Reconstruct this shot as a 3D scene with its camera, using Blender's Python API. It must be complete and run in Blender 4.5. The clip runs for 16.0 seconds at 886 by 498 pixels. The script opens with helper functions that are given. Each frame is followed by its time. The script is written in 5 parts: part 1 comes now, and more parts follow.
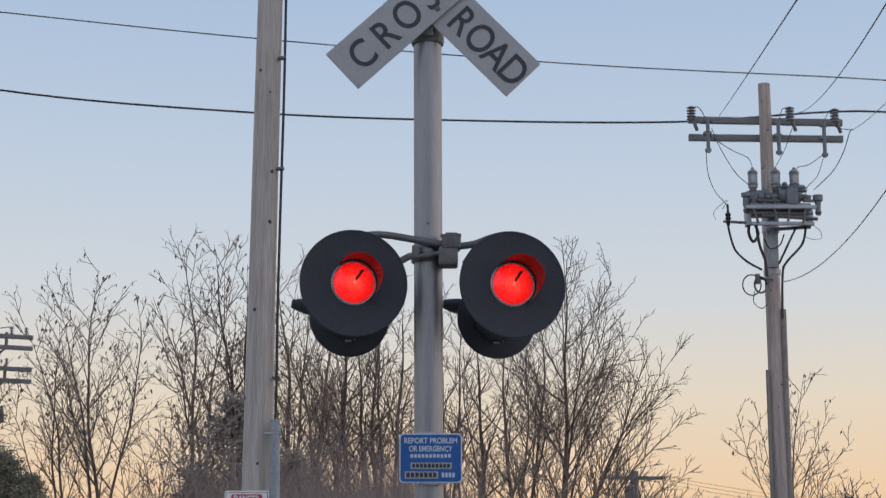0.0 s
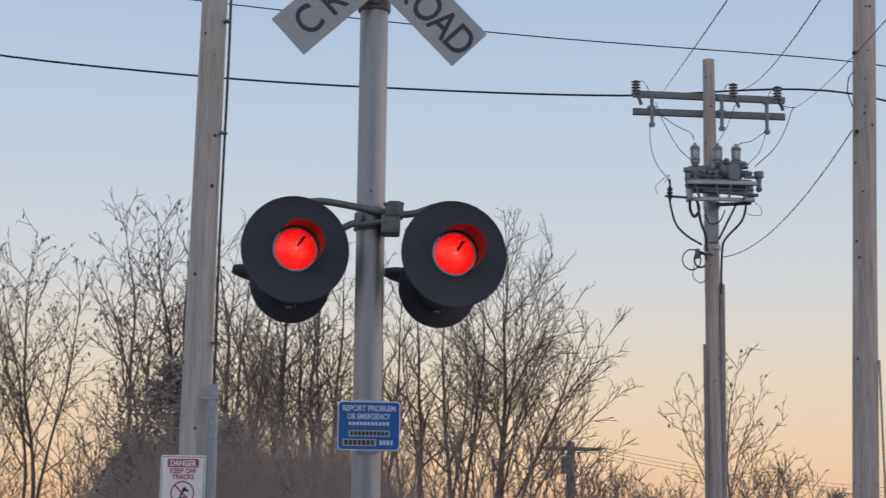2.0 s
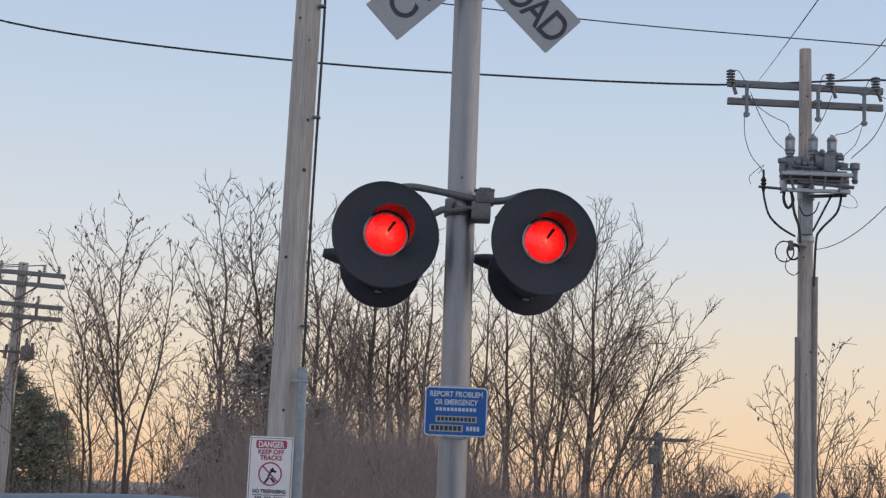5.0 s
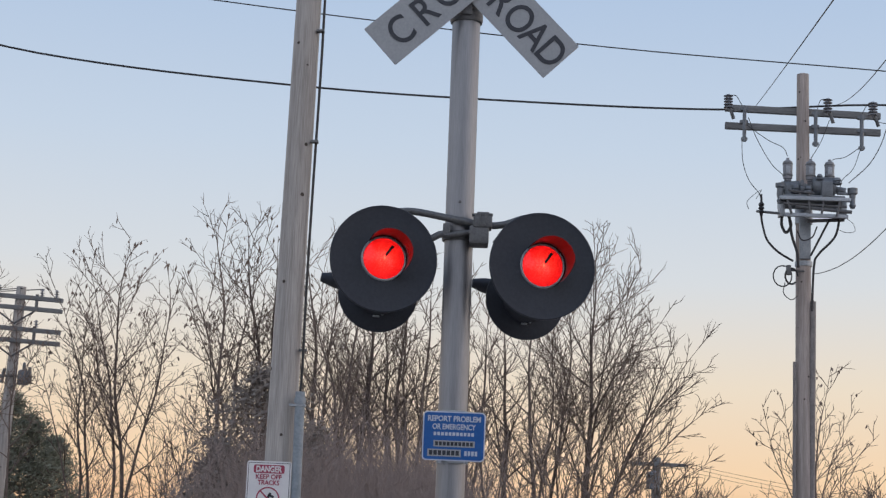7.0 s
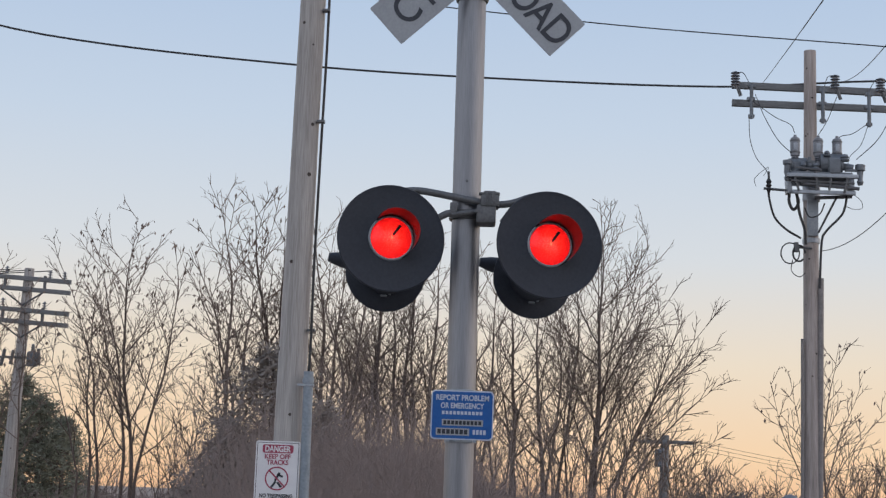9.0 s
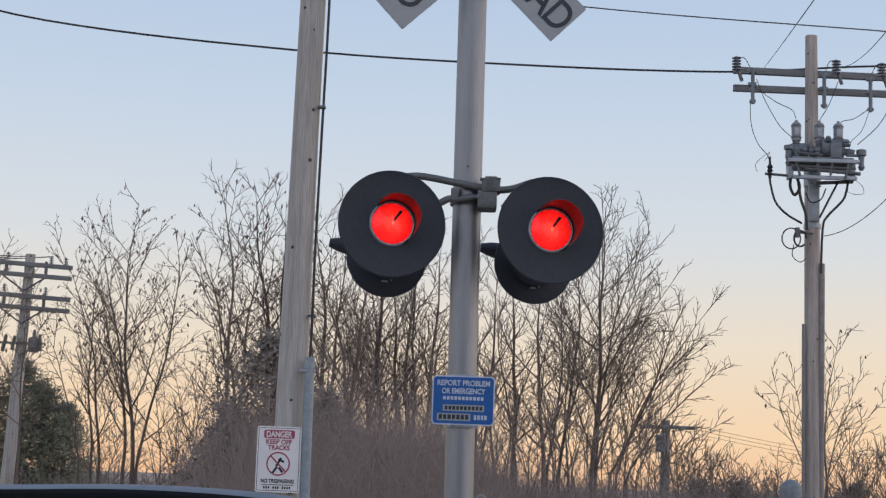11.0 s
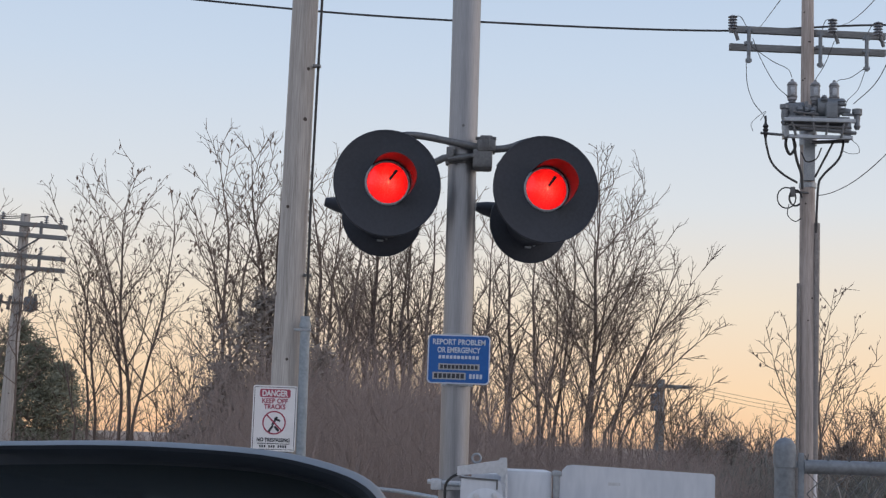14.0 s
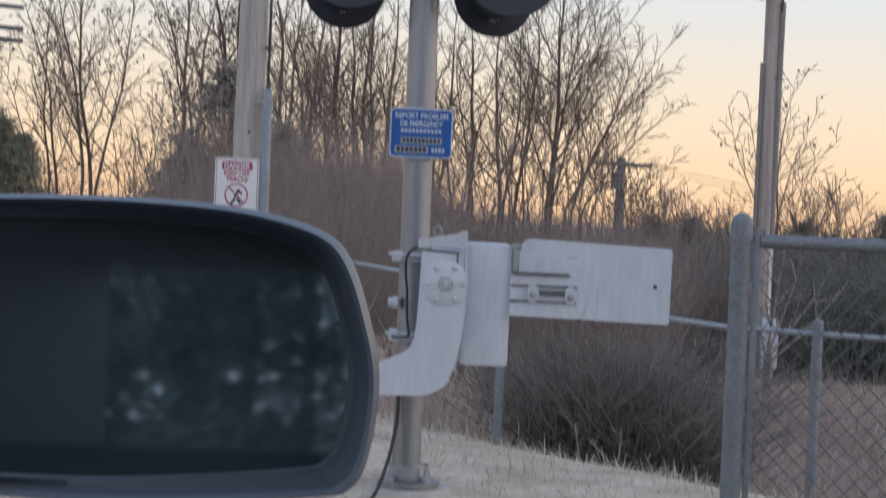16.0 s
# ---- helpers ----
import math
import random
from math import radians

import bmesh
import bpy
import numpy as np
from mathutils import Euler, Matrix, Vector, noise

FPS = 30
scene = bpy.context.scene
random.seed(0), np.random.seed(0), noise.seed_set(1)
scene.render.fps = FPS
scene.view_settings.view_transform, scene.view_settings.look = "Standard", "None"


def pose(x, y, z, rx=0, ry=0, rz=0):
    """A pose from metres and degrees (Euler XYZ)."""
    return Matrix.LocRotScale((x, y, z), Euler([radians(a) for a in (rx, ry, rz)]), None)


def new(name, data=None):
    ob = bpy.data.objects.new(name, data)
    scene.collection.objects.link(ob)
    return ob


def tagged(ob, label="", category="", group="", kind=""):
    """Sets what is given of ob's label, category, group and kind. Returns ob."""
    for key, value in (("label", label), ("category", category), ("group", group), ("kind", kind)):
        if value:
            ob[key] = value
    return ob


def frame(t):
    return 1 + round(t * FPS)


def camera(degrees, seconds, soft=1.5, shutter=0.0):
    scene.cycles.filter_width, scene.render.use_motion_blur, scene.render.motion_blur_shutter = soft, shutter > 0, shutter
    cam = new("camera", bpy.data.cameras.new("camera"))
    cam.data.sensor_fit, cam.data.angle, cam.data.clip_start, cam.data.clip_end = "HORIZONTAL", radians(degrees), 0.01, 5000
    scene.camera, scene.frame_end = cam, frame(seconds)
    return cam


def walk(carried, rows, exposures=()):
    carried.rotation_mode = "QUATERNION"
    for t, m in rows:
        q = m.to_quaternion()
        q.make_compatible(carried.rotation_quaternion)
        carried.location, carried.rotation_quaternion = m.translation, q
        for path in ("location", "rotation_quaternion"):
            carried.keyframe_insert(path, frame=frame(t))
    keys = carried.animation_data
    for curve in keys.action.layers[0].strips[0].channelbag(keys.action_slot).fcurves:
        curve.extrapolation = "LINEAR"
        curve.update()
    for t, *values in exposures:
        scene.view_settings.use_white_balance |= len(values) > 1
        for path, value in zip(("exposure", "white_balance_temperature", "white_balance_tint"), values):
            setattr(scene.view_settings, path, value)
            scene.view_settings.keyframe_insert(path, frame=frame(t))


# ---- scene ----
EYE = 1.35
cam = camera(31.28, 16.0, 1.3, 0.35)
# seconds, rise of the eye, pitch, yaw, roll
ROWS = [
    (0.0, 0.0000, 10.400, -0.000, -0.000),
    (0.5, 0.0000, 11.420, -0.146, 1.105),
    (1.0, 0.0000, 10.749, -1.840, 1.349),
    (1.5, 0.0000, 9.327, -3.331, 1.448),
    (2.0, 0.0000, 9.288, -2.132, 0.858),
    (2.5, 0.0000, 9.413, 0.185, 1.155),
    (3.0, 0.0000, 9.249, 1.133, 1.655),
    (3.5, 0.0000, 8.892, 1.338, 1.938),
    (4.0, 0.0000, 8.578, 1.350, 2.185),
    (6.5, 0.0000, 9.389, 1.033, 2.384),
    (7.0, 0.0000, 9.601, 1.110, 2.370),
    (7.5, 0.0000, 9.473, 1.186, 2.251),
    (8.0, 0.0000, 9.273, 1.276, 2.165),
    (8.5, 0.0000, 8.985, 1.341, 2.052),
    (9.0, 0.0000, 8.839, 1.347, 2.062),
    (11.5, 0.0000, 8.060, 1.363, 2.014),
    (12.0, 0.0000, 7.758, 1.281, 1.955),
    (12.5, 0.0000, 7.515, 1.220, 1.933),
    (13.0, -0.0006, 7.324, 1.204, 1.948),
    (13.5, -0.0012, 7.140, 1.196, 1.934),
    (14.0, -0.0019, 6.857, 1.146, 1.976),
    (14.5, -0.0025, 6.318, 1.024, 2.064),
    (15.0, -0.0038, 4.878, 0.722, 2.201),
    (15.5, -0.0050, 3.253, 0.335, 2.326),
    (15.8, -0.0100, 0.940, -0.160, 2.450),
    (16.0, -0.0140, -1.168, -0.536, 2.575),
]
walk(cam, [(t, pose(0, 0, EYE + dz, 90 + pitch, 0, yaw) @ pose(0, 0, 0, 0, 0, roll)) for t, dz, pitch, yaw, roll in ROWS],
     [(0.0, -0.06), (1.5, -0.10), (3.0, 0.03), (9.0, 0.04), (11.5, 0.06), (14.5, 0.12), (15.5, 0.16), (16.0, 0.22)])

# ---- dusk sky: one smooth gradient, warm at the horizon ahead, cooler behind ----
world = bpy.data.worlds.new("dusk_sky")
scene.world = world
world.use_nodes = True
wn, wl = world.node_tree.nodes, world.node_tree.links
wn.clear()
w_out = wn.new("ShaderNodeOutputWorld")
w_bg = wn.new("ShaderNodeBackground")
w_tc = wn.new("ShaderNodeTexCoord")
w_sep = wn.new("ShaderNodeSeparateXYZ")
wl.new(w_tc.outputs["Generated"], w_sep.inputs[0])


def ramp(nodes, stops):
    r = nodes.new("ShaderNodeValToRGB")
    els = r.color_ramp.elements
    while len(els) < len(stops):
        els.new(0.5)
    for e, (p, c) in zip(els, stops):
        e.position, e.color = p, (*c, 1)
    return r


ahead = ramp(wn, [(0.0, (0.86, 0.53, 0.31)), (0.03, (0.90, 0.65, 0.42)), (0.085, (0.82, 0.71, 0.57)), (0.15, (0.665, 0.70, 0.735)),
                  (0.23, (0.545, 0.64, 0.765)), (0.34, (0.415, 0.54, 0.735)), (1.0, (0.24, 0.34, 0.55))])
behind = ramp(wn, [(0.0, (0.88, 0.90, 1.00)), (0.12, (0.95, 0.96, 1.06)), (0.35, (0.80, 0.85, 0.98)), (1.0, (0.24, 0.34, 0.55))])
for r in (ahead, behind):
    wl.new(w_sep.outputs["Z"], r.inputs[0])
w_side = wn.new("ShaderNodeMapRange")
w_side.interpolation_type = "SMOOTHSTEP"
w_side.inputs["From Min"].default_value, w_side.inputs["From Max"].default_value = -0.7, 0.75
wl.new(w_sep.outputs["Y"], w_side.inputs["Value"])
w_mix = wn.new("ShaderNodeMix")
w_mix.data_type = "RGBA"
wl.new(w_side.outputs[0], w_mix.inputs[0])
wl.new(behind.outputs[0], w_mix.inputs[6])
wl.new(ahead.outputs[0], w_mix.inputs[7])
# the afterglow: a wide warm rise towards the west, low on the horizon
w_west = wn.new("ShaderNodeVectorMath")
w_west.operation = "DOT_PRODUCT"
w_west.inputs[1].default_value = (0.97, 0.12, 0.08)
wl.new(w_tc.outputs["Generated"], w_west.inputs[0])
w_glow = wn.new("ShaderNodeMapRange")
w_glow.interpolation_type = "SMOOTHSTEP"
w_glow.inputs["From Min"].default_value, w_glow.inputs["From Max"].default_value = 0.45, 1.0
wl.new(w_west.outputs["Value"], w_glow.inputs["Value"])
w_add = wn.new("ShaderNodeMix")
w_add.data_type, w_add.blend_type = "RGBA", "ADD"
w_add.inputs[7].default_value = (0.72, 0.54, 0.40, 1)
wl.new(w_glow.outputs[0], w_add.inputs[0])
wl.new(w_mix.outputs[2], w_add.inputs[6])
wl.new(w_add.outputs[2], w_bg.inputs[0])
w_bg.inputs[1].default_value = 1.0
wl.new(w_bg.outputs[0], w_out.inputs[0])


# ---- materials ----
def material(name, a, b, rough=0.6, metal=0.0, scale=6.0, fine=60.0, bump=0.1, stretch=(1, 1, 1), spread=0.0, streak=0.0, coat=0.0):
    """Two colours mixed by coarse and fine noise, with bump; stretch draws the grain out; spread varies piece by piece."""
    m = bpy.data.materials.new(name)
    m.use_nodes = True
    n, l = m.node_tree.nodes, m.node_tree.links
    p = n["Principled BSDF"]
    tc, mp = n.new("ShaderNodeTexCoord"), n.new("ShaderNodeMapping")
    mp.inputs["Scale"].default_value = stretch
    l.new(tc.outputs["Object"], mp.inputs[0])
    big, small = n.new("ShaderNodeTexNoise"), n.new("ShaderNodeTexNoise")
    big.inputs["Scale"].default_value, small.inputs["Scale"].default_value = scale, fine
    big.inputs["Detail"].default_value, small.inputs["Detail"].default_value = 4, 3
    for t in (big, small):
        l.new(mp.outputs[0], t.inputs[0])
    add = n.new("ShaderNodeMath")
    add.operation = "ADD"
    l.new(big.outputs[0], add.inputs[0])
    l.new(small.outputs[0], add.inputs[1])
    mr = n.new("ShaderNodeMapRange")
    mr.inputs["From Min"].default_value, mr.inputs["From Max"].default_value = 0.72, 1.28
    l.new(add.outputs[0], mr.inputs[0])
    mix = n.new("ShaderNodeMix")
    mix.data_type = "RGBA"
    mix.inputs[6].default_value, mix.inputs[7].default_value = (*a, 1), (*b, 1)
    l.new(mr.outputs[0], mix.inputs[0])
    col = mix.outputs[2]
    if spread:
        info, hsv, vr = n.new("ShaderNodeObjectInfo"), n.new("ShaderNodeHueSaturation"), n.new("ShaderNodeMapRange")
        vr.inputs["To Min"].default_value, vr.inputs["To Max"].default_value = 1 - spread, 1 + spread
        l.new(info.outputs["Random"], vr.inputs[0])
        l.new(vr.outputs[0], hsv.inputs["Value"])
        l.new(col, hsv.inputs["Color"])
        col = hsv.outputs[0]
    l.new(col, p.inputs["Base Color"])
    rr = n.new("ShaderNodeMapRange")
    rr.inputs["To Min"].default_value, rr.inputs["To Max"].default_value = max(rough - 0.1, 0.02), min(rough + 0.1, 1)
    l.new(big.outputs[0], rr.inputs[0])
    l.new(rr.outputs[0], p.inputs["Roughness"])
    p.inputs["Metallic"].default_value = metal
    p.inputs["Coat Weight"].default_value = coat
    if bump:
        bp = n.new("ShaderNodeBump")
        bp.inputs["Strength"].default_value, bp.inputs["Distance"].default_value = bump, 0.01
        l.new(small.outputs[0], bp.inputs["Height"])
        l.new(bp.outputs[0], p.inputs["Normal"])
    return m


ALU = material("brushed_aluminium", (0.245, 0.252, 0.268), (0.325, 0.332, 0.35), 0.50, 0.9, 3, 40, 0.05, (6, 6, 0.3))
CASTING = material("grey_casting", (0.10, 0.105, 0.11), (0.17, 0.175, 0.18), 0.55, 0.4, 10, 90, 0.15)
BLACK = material("matt_black_paint", (0.018, 0.023, 0.034), (0.028, 0.034, 0.048), 0.62, 0, 8, 70, 0.05)
SIGN_WHITE = material("weathered_reflective_white", (0.30, 0.322, 0.342), (0.36, 0.382, 0.402), 0.5, 0, 5, 80, 0.02)
WHITE_PLATE = material("white_enamel_sign", (0.66, 0.66, 0.68), (0.74, 0.74, 0.75), 0.4, 0, 9, 90, 0.02)
LETTER = material("black_sign_letters", (0.022, 0.026, 0.036), (0.036, 0.041, 0.054), 0.5, 0, 20, 90, 0)
BLUE = material("blue_sign_sheet", (0.010, 0.092, 0.33), (0.016, 0.115, 0.38), 0.42, 0, 6, 60, 0.02)
PALE = material("pale_sign_print", (0.44, 0.51, 0.62), (0.52, 0.58, 0.68), 0.5, 0, 9, 60, 0)
RED_PRINT = material("red_sign_print", (0.30, 0.04, 0.085), (0.38, 0.06, 0.11), 0.5, 0, 9, 60, 0)
GREY_PAINT = material("light_grey_enamel", (0.47, 0.51, 0.57), (0.57, 0.605, 0.66), 0.42, 0.0, 7, 40, 0.06, (1, 1, 0.22), coat=0.1)
GREY_EDGE = material("worn_grey_enamel", (0.42, 0.445, 0.48), (0.56, 0.585, 0.62), 0.5, 0.1, 9, 60, 0.06)
POLE_WOOD = material("weathered_pole_wood", (0.29, 0.272, 0.255), (0.50, 0.475, 0.448), 0.85, 0, 5, 34, 0.5, (3.5, 3.5, 0.14))
POLE_WARM = material("brown_pole_wood", (0.27, 0.236, 0.216), (0.50, 0.44, 0.405), 0.85, 0, 5, 30, 0.5, (3.5, 3.5, 0.14))
KNOT = material("dark_wood_knot", (0.05, 0.04, 0.035), (0.10, 0.08, 0.07), 0.9, 0, 20, 90, 0.3)
ARM_WOOD = material("grey_crossarm_wood", (0.135, 0.142, 0.145), (0.225, 0.232, 0.235), 0.85, 0, 6, 40, 0.3, (0.3, 4, 4))
ZINC = material("galvanised_steel", (0.26, 0.29, 0.32), (0.40, 0.43, 0.46), 0.5, 0.55, 8, 70, 0.06)
FENCE_ZINC = material("dull_galvanised_fence", (0.150, 0.170, 0.190), (0.235, 0.260, 0.285), 0.6, 0.35, 9, 70, 0.08)
EQUIP = material("grey_switchgear_paint", (0.105, 0.12, 0.135), (0.20, 0.22, 0.24), 0.5, 0.2, 8, 50, 0.05)
PORCELAIN = material("grey_porcelain", (0.16, 0.17, 0.19), (0.26, 0.27, 0.29), 0.3, 0, 10, 60, 0)
HOOD_IN = material("dull_inner_hood", (0.010, 0.010, 0.011), (0.018, 0.018, 0.019), 0.30, 0, 10, 60, 0)
MESH_WIRE = material("dull_fence_wire", (0.085, 0.092, 0.10), (0.15, 0.158, 0.165), 0.6, 0.3, 10, 60, 0)
CABLE = material("black_cable", (0.018, 0.018, 0.020), (0.035, 0.035, 0.037), 0.6, 0, 20, 90, 0.05)
GUARD = material("brown_grey_cable_guard", (0.17, 0.158, 0.155), (0.27, 0.25, 0.24), 0.6, 0.1, 5, 40, 0.05)
CONDUIT = material("grey_blue_conduit", (0.19, 0.23, 0.265), (0.285, 0.33, 0.37), 0.5, 0.2, 5, 40, 0.05)
BARK = material("grey_brown_bark", (0.105, 0.080, 0.068), (0.202, 0.160, 0.137), 0.9, 0, 4, 40, 0.3, spread=0.25)
TWIG = material("thin_brown_twigs", (0.150, 0.112, 0.092), (0.255, 0.202, 0.168), 0.9, 0, 1, 12, 0, spread=0.25)
PALE_BARK = material("pale_grey_shrub_bark", (0.20, 0.18, 0.165), (0.33, 0.30, 0.275), 0.9, 0, 3, 30, 0.1)
BRUSH = material("brown_thicket_stems", (0.232, 0.185, 0.168), (0.315, 0.255, 0.230), 0.95, 0, 0.6, 5, 0)
DARK_BRUSH = material("dark_evergreen_brush", (0.125, 0.118, 0.108), (0.23, 0.215, 0.195), 0.95, 0, 1.2, 10, 0)
DRY_GROWTH = material("pale_brown_dry_growth", (0.40, 0.322, 0.287), (0.60, 0.505, 0.45), 0.95, 0, 0.8, 9, 0)
SCRUB = material("grey_green_scrub", (0.125, 0.132, 0.118), (0.235, 0.232, 0.205), 0.95, 0, 0.7, 9, 0)
# pale noise patches put the look of lit foliage into the colour
BACK_LEAF = material("foliage_lit_patches", (0.03, 0.042, 0.038), (0.34, 0.40, 0.36), 0.9, 0, 0.8, 2.2, 0)
CEDAR = material("brown_green_foliage", (0.162, 0.143, 0.125), (0.262, 0.229, 0.200), 0.9, 0, 1.5, 12, 0)
NEEDLE = material("dark_green_foliage", (0.125, 0.14, 0.10), (0.28, 0.28, 0.205), 0.85, 0, 1.5, 12, 0, spread=0.2)
STRAW = material("dry_straw_grass", (0.36, 0.305, 0.24), (0.66, 0.59, 0.485), 0.95, 0, 2.5, 30, 0.1)
EARTH = material("leaf_litter_ground", (0.23, 0.175, 0.14), (0.38, 0.30, 0.24), 0.95, 0, 0.9, 14, 0.6)
CONCRETE = material("pale_concrete", (0.36, 0.34, 0.31), (0.50, 0.48, 0.45), 0.9, 0, 5, 60, 0.3)
RUBBER = material("dark_textured_plastic", (0.030, 0.037, 0.046), (0.042, 0.050, 0.060), 0.5, 0, 12, 120, 0.05)
SURROUND = material("dark_mirror_plastic", (0.062, 0.076, 0.094), (0.075, 0.090, 0.110), 0.55, 0, 12, 90, 0.05)
HEADLINER = material("dark_grey_headliner", (0.09, 0.095, 0.10), (0.13, 0.135, 0.14), 0.95, 0, 12, 90, 0.05)
CAR_PAINT = material("dark_blue_grey_car_paint", (0.12, 0.142, 0.172), (0.14, 0.165, 0.195), 0.5, 0.1, 2, 60, 0, coat=0.1)
MIRROR = material("mirror_glass", (0.25, 0.335, 0.40), (0.27, 0.355, 0.42), 0.1, 0.90, 2, 10, 0)
MIRROR.node_tree.nodes["Map Range.001"].inputs["To Min"].default_value = 0.025
MIRROR.node_tree.nodes["Map Range.001"].inputs["To Max"].default_value = 0.05


def lit_lens(name, strength):
    """Red glass over a lamp: a bright middle with a fine prism net, fading to the rim."""
    m = bpy.data.materials.new(name)
    m.use_nodes = True
    n, l = m.node_tree.nodes, m.node_tree.links
    p = n["Principled BSDF"]
    p.inputs["Base Color"].default_value, p.inputs["Roughness"].default_value = (0.45, 0.01, 0.012, 1), 0.25
    tc, grad = n.new("ShaderNodeTexCoord"), n.new("ShaderNodeTexGradient")
    mp, vor = n.new("ShaderNodeMapping"), n.new("ShaderNodeTexVoronoi")
    grad.gradient_type = "SPHERICAL"
    mp.inputs["Scale"].default_value = (8.0, 8.0, 8.0)
    mp.inputs["Location"].default_value = (0.0, 0.0, -0.19)
    l.new(tc.outputs["Object"], mp.inputs[0])
    l.new(mp.outputs[0], grad.inputs[0])
    vor.inputs["Scale"].default_value = 150.0
    l.new(tc.outputs["Object"], vor.inputs[0])
    core = ramp(n, [(0.0, (0.40, 0.002, 0.004)), (0.30, (0.72, 0.007, 0.007)), (0.62, (0.95, 0.018, 0.011)), (0.90, (1.0, 0.035, 0.018)), (0.965, (1.0, 0.09, 0.04)), (1.0, (1.0, 0.32, 0.18))])
    l.new(grad.outputs["Fac"], core.inputs[0])
    net = n.new("ShaderNodeMapRange")
    net.inputs["From Max"].default_value = 0.6
    net.inputs["To Min"].default_value, net.inputs["To Max"].default_value = 1.3 * strength, 0.35 * strength
    l.new(vor.outputs["Distance"], net.inputs[0])
    l.new(core.outputs[0], p.inputs["Emission Color"])
    l.new(net.outputs[0], p.inputs["Emission Strength"])
    return m


LENS = lit_lens("lit_red_lens", 2.2)


# ---- mesh building ----
class Shape:
    """Collects vertices and faces in world metres."""

    def __init__(self):
        self.v, self.f = [], []

    def tube(self, pts, radii, n=8, caps=True):
        pts = [Vector(p) for p in pts]
        if not isinstance(radii, (list, tuple)):
            radii = [radii] * len(pts)
        base, side = len(self.v), None
        for i, p in enumerate(pts):
            d = (pts[min(i + 1, len(pts) - 1)] - pts[max(i - 1, 0)]).normalized()
            if side is None:
                side = d.orthogonal().normalized()
            side = (side - d * side.dot(d)).normalized()
            up = d.cross(side)
            for k in range(n):
                a = 2 * math.pi * k / n
                self.v.append(p + (side * math.cos(a) + up * math.sin(a)) * radii[i])
        for i in range(len(pts) - 1):
            for k in range(n):
                a, b = base + i * n + k, base + i * n + (k + 1) % n
                self.f.append((a, b, b + n, a + n))
        if caps:
            self.f.append(tuple(range(base + n - 1, base - 1, -1)))
            self.f.append(tuple(range(base + (len(pts) - 1) * n, base + len(pts) * n)))
        return self

    def lathe(self, at, axis, profile, n=32):
        """profile: (radius, distance along axis) from one end to the other."""
        axis = Vector(axis).normalized()
        side = axis.orthogonal().normalized()
        up, base = axis.cross(side), len(self.v)
        for r, h in profile:
            for k in range(n):
                a = 2 * math.pi * k / n
                self.v.append(Vector(at) + axis * h + (side * math.cos(a) + up * math.sin(a)) * max(r, 1e-4))
        for i in range(len(profile) - 1):
            for k in range(n):
                a, b = base + i * n + k, base + i * n + (k + 1) % n
                self.f.append((a, b, b + n, a + n))
        return self

    def prism(self, outline, front, back, m=None):
        """An outline in x and z, solid from y = front to y = back; m: a further transform."""
        base, n = len(self.v), len(outline)
        for y in (front, back):
            for x, z in outline:
                q = Vector((x, y, z))
                self.v.append(m @ q if m else q)
        self.f.append(tuple(range(base, base + n)))
        self.f.append(tuple(range(base + 2 * n - 1, base + n - 1, -1)))
        for k in range(n):
            a, b = base + k, base + (k + 1) % n
            self.f.append((b, a, a + n, b + n))
        return self

    def box(self, lo, hi, bevel=0.0, m=None):
        bm = bmesh.new()
        size = [hi[i] - lo[i] for i in range(3)]
        mid = [(hi[i] + lo[i]) / 2 for i in range(3)]
        bmesh.ops.create_cube(bm, size=1, matrix=Matrix.LocRotScale(mid, None, size))
        if bevel:
            bmesh.ops.bevel(bm, geom=bm.edges[:], offset=bevel, segments=2, affect="EDGES", profile=0.6)
        base = len(self.v)
        bm.verts.index_update()
        self.v += [m @ v.co if m else v.co.copy() for v in bm.verts]
        self.f += [tuple(base + v.index for v in f.verts) for f in bm.faces]
        bm.free()
        return self

    def mesh(self, name, mat, off=(0, 0, 0), smooth=True):
        me = bpy.data.meshes.new(name)
        o = Vector(off)
        me.from_pydata([tuple(Vector(v) - o) for v in self.v], [], self.f)
        me.materials.append(mat)
        if smooth:
            me.polygons.foreach_set("use_smooth", [True] * len(me.polygons))
            me.set_sharp_from_angle(angle=radians(38))
        return me


def rounded(w, h, r, n=5, cx=0.0, cz=0.0):
    pts = []
    for sx, sz, a0 in ((1, 1, 0), (-1, 1, 90), (-1, -1, 180), (1, -1, 270)):
        for k in range(n):
            a = radians(a0 + 90 * k / (n - 1))
            pts.append((cx + sx * (w / 2 - r) + r * math.cos(a), cz + sz * (h / 2 - r) + r * math.sin(a)))
    return pts


def thing(name, at, label, category, group="", kind=""):
    ob = new(name)
    ob.empty_display_size = 0.2
    ob.location = at
    return tagged(ob, label, category, group, kind)


def part(name, shape, mat, parent, label=""):
    """One mesh under a thing, or under a part of it."""
    root = parent
    while root.parent:
        root = root.parent
    ob = new(name, shape.mesh(name, mat, root.location))
    ob.parent = parent
    return tagged(ob, label)


def single(name, shape, mat, label, category, group="", kind="", at=(0, 0, 0)):
    ob = new(name, shape.mesh(name, mat, at))
    ob.location = at
    return tagged(ob, label, category, group, kind)


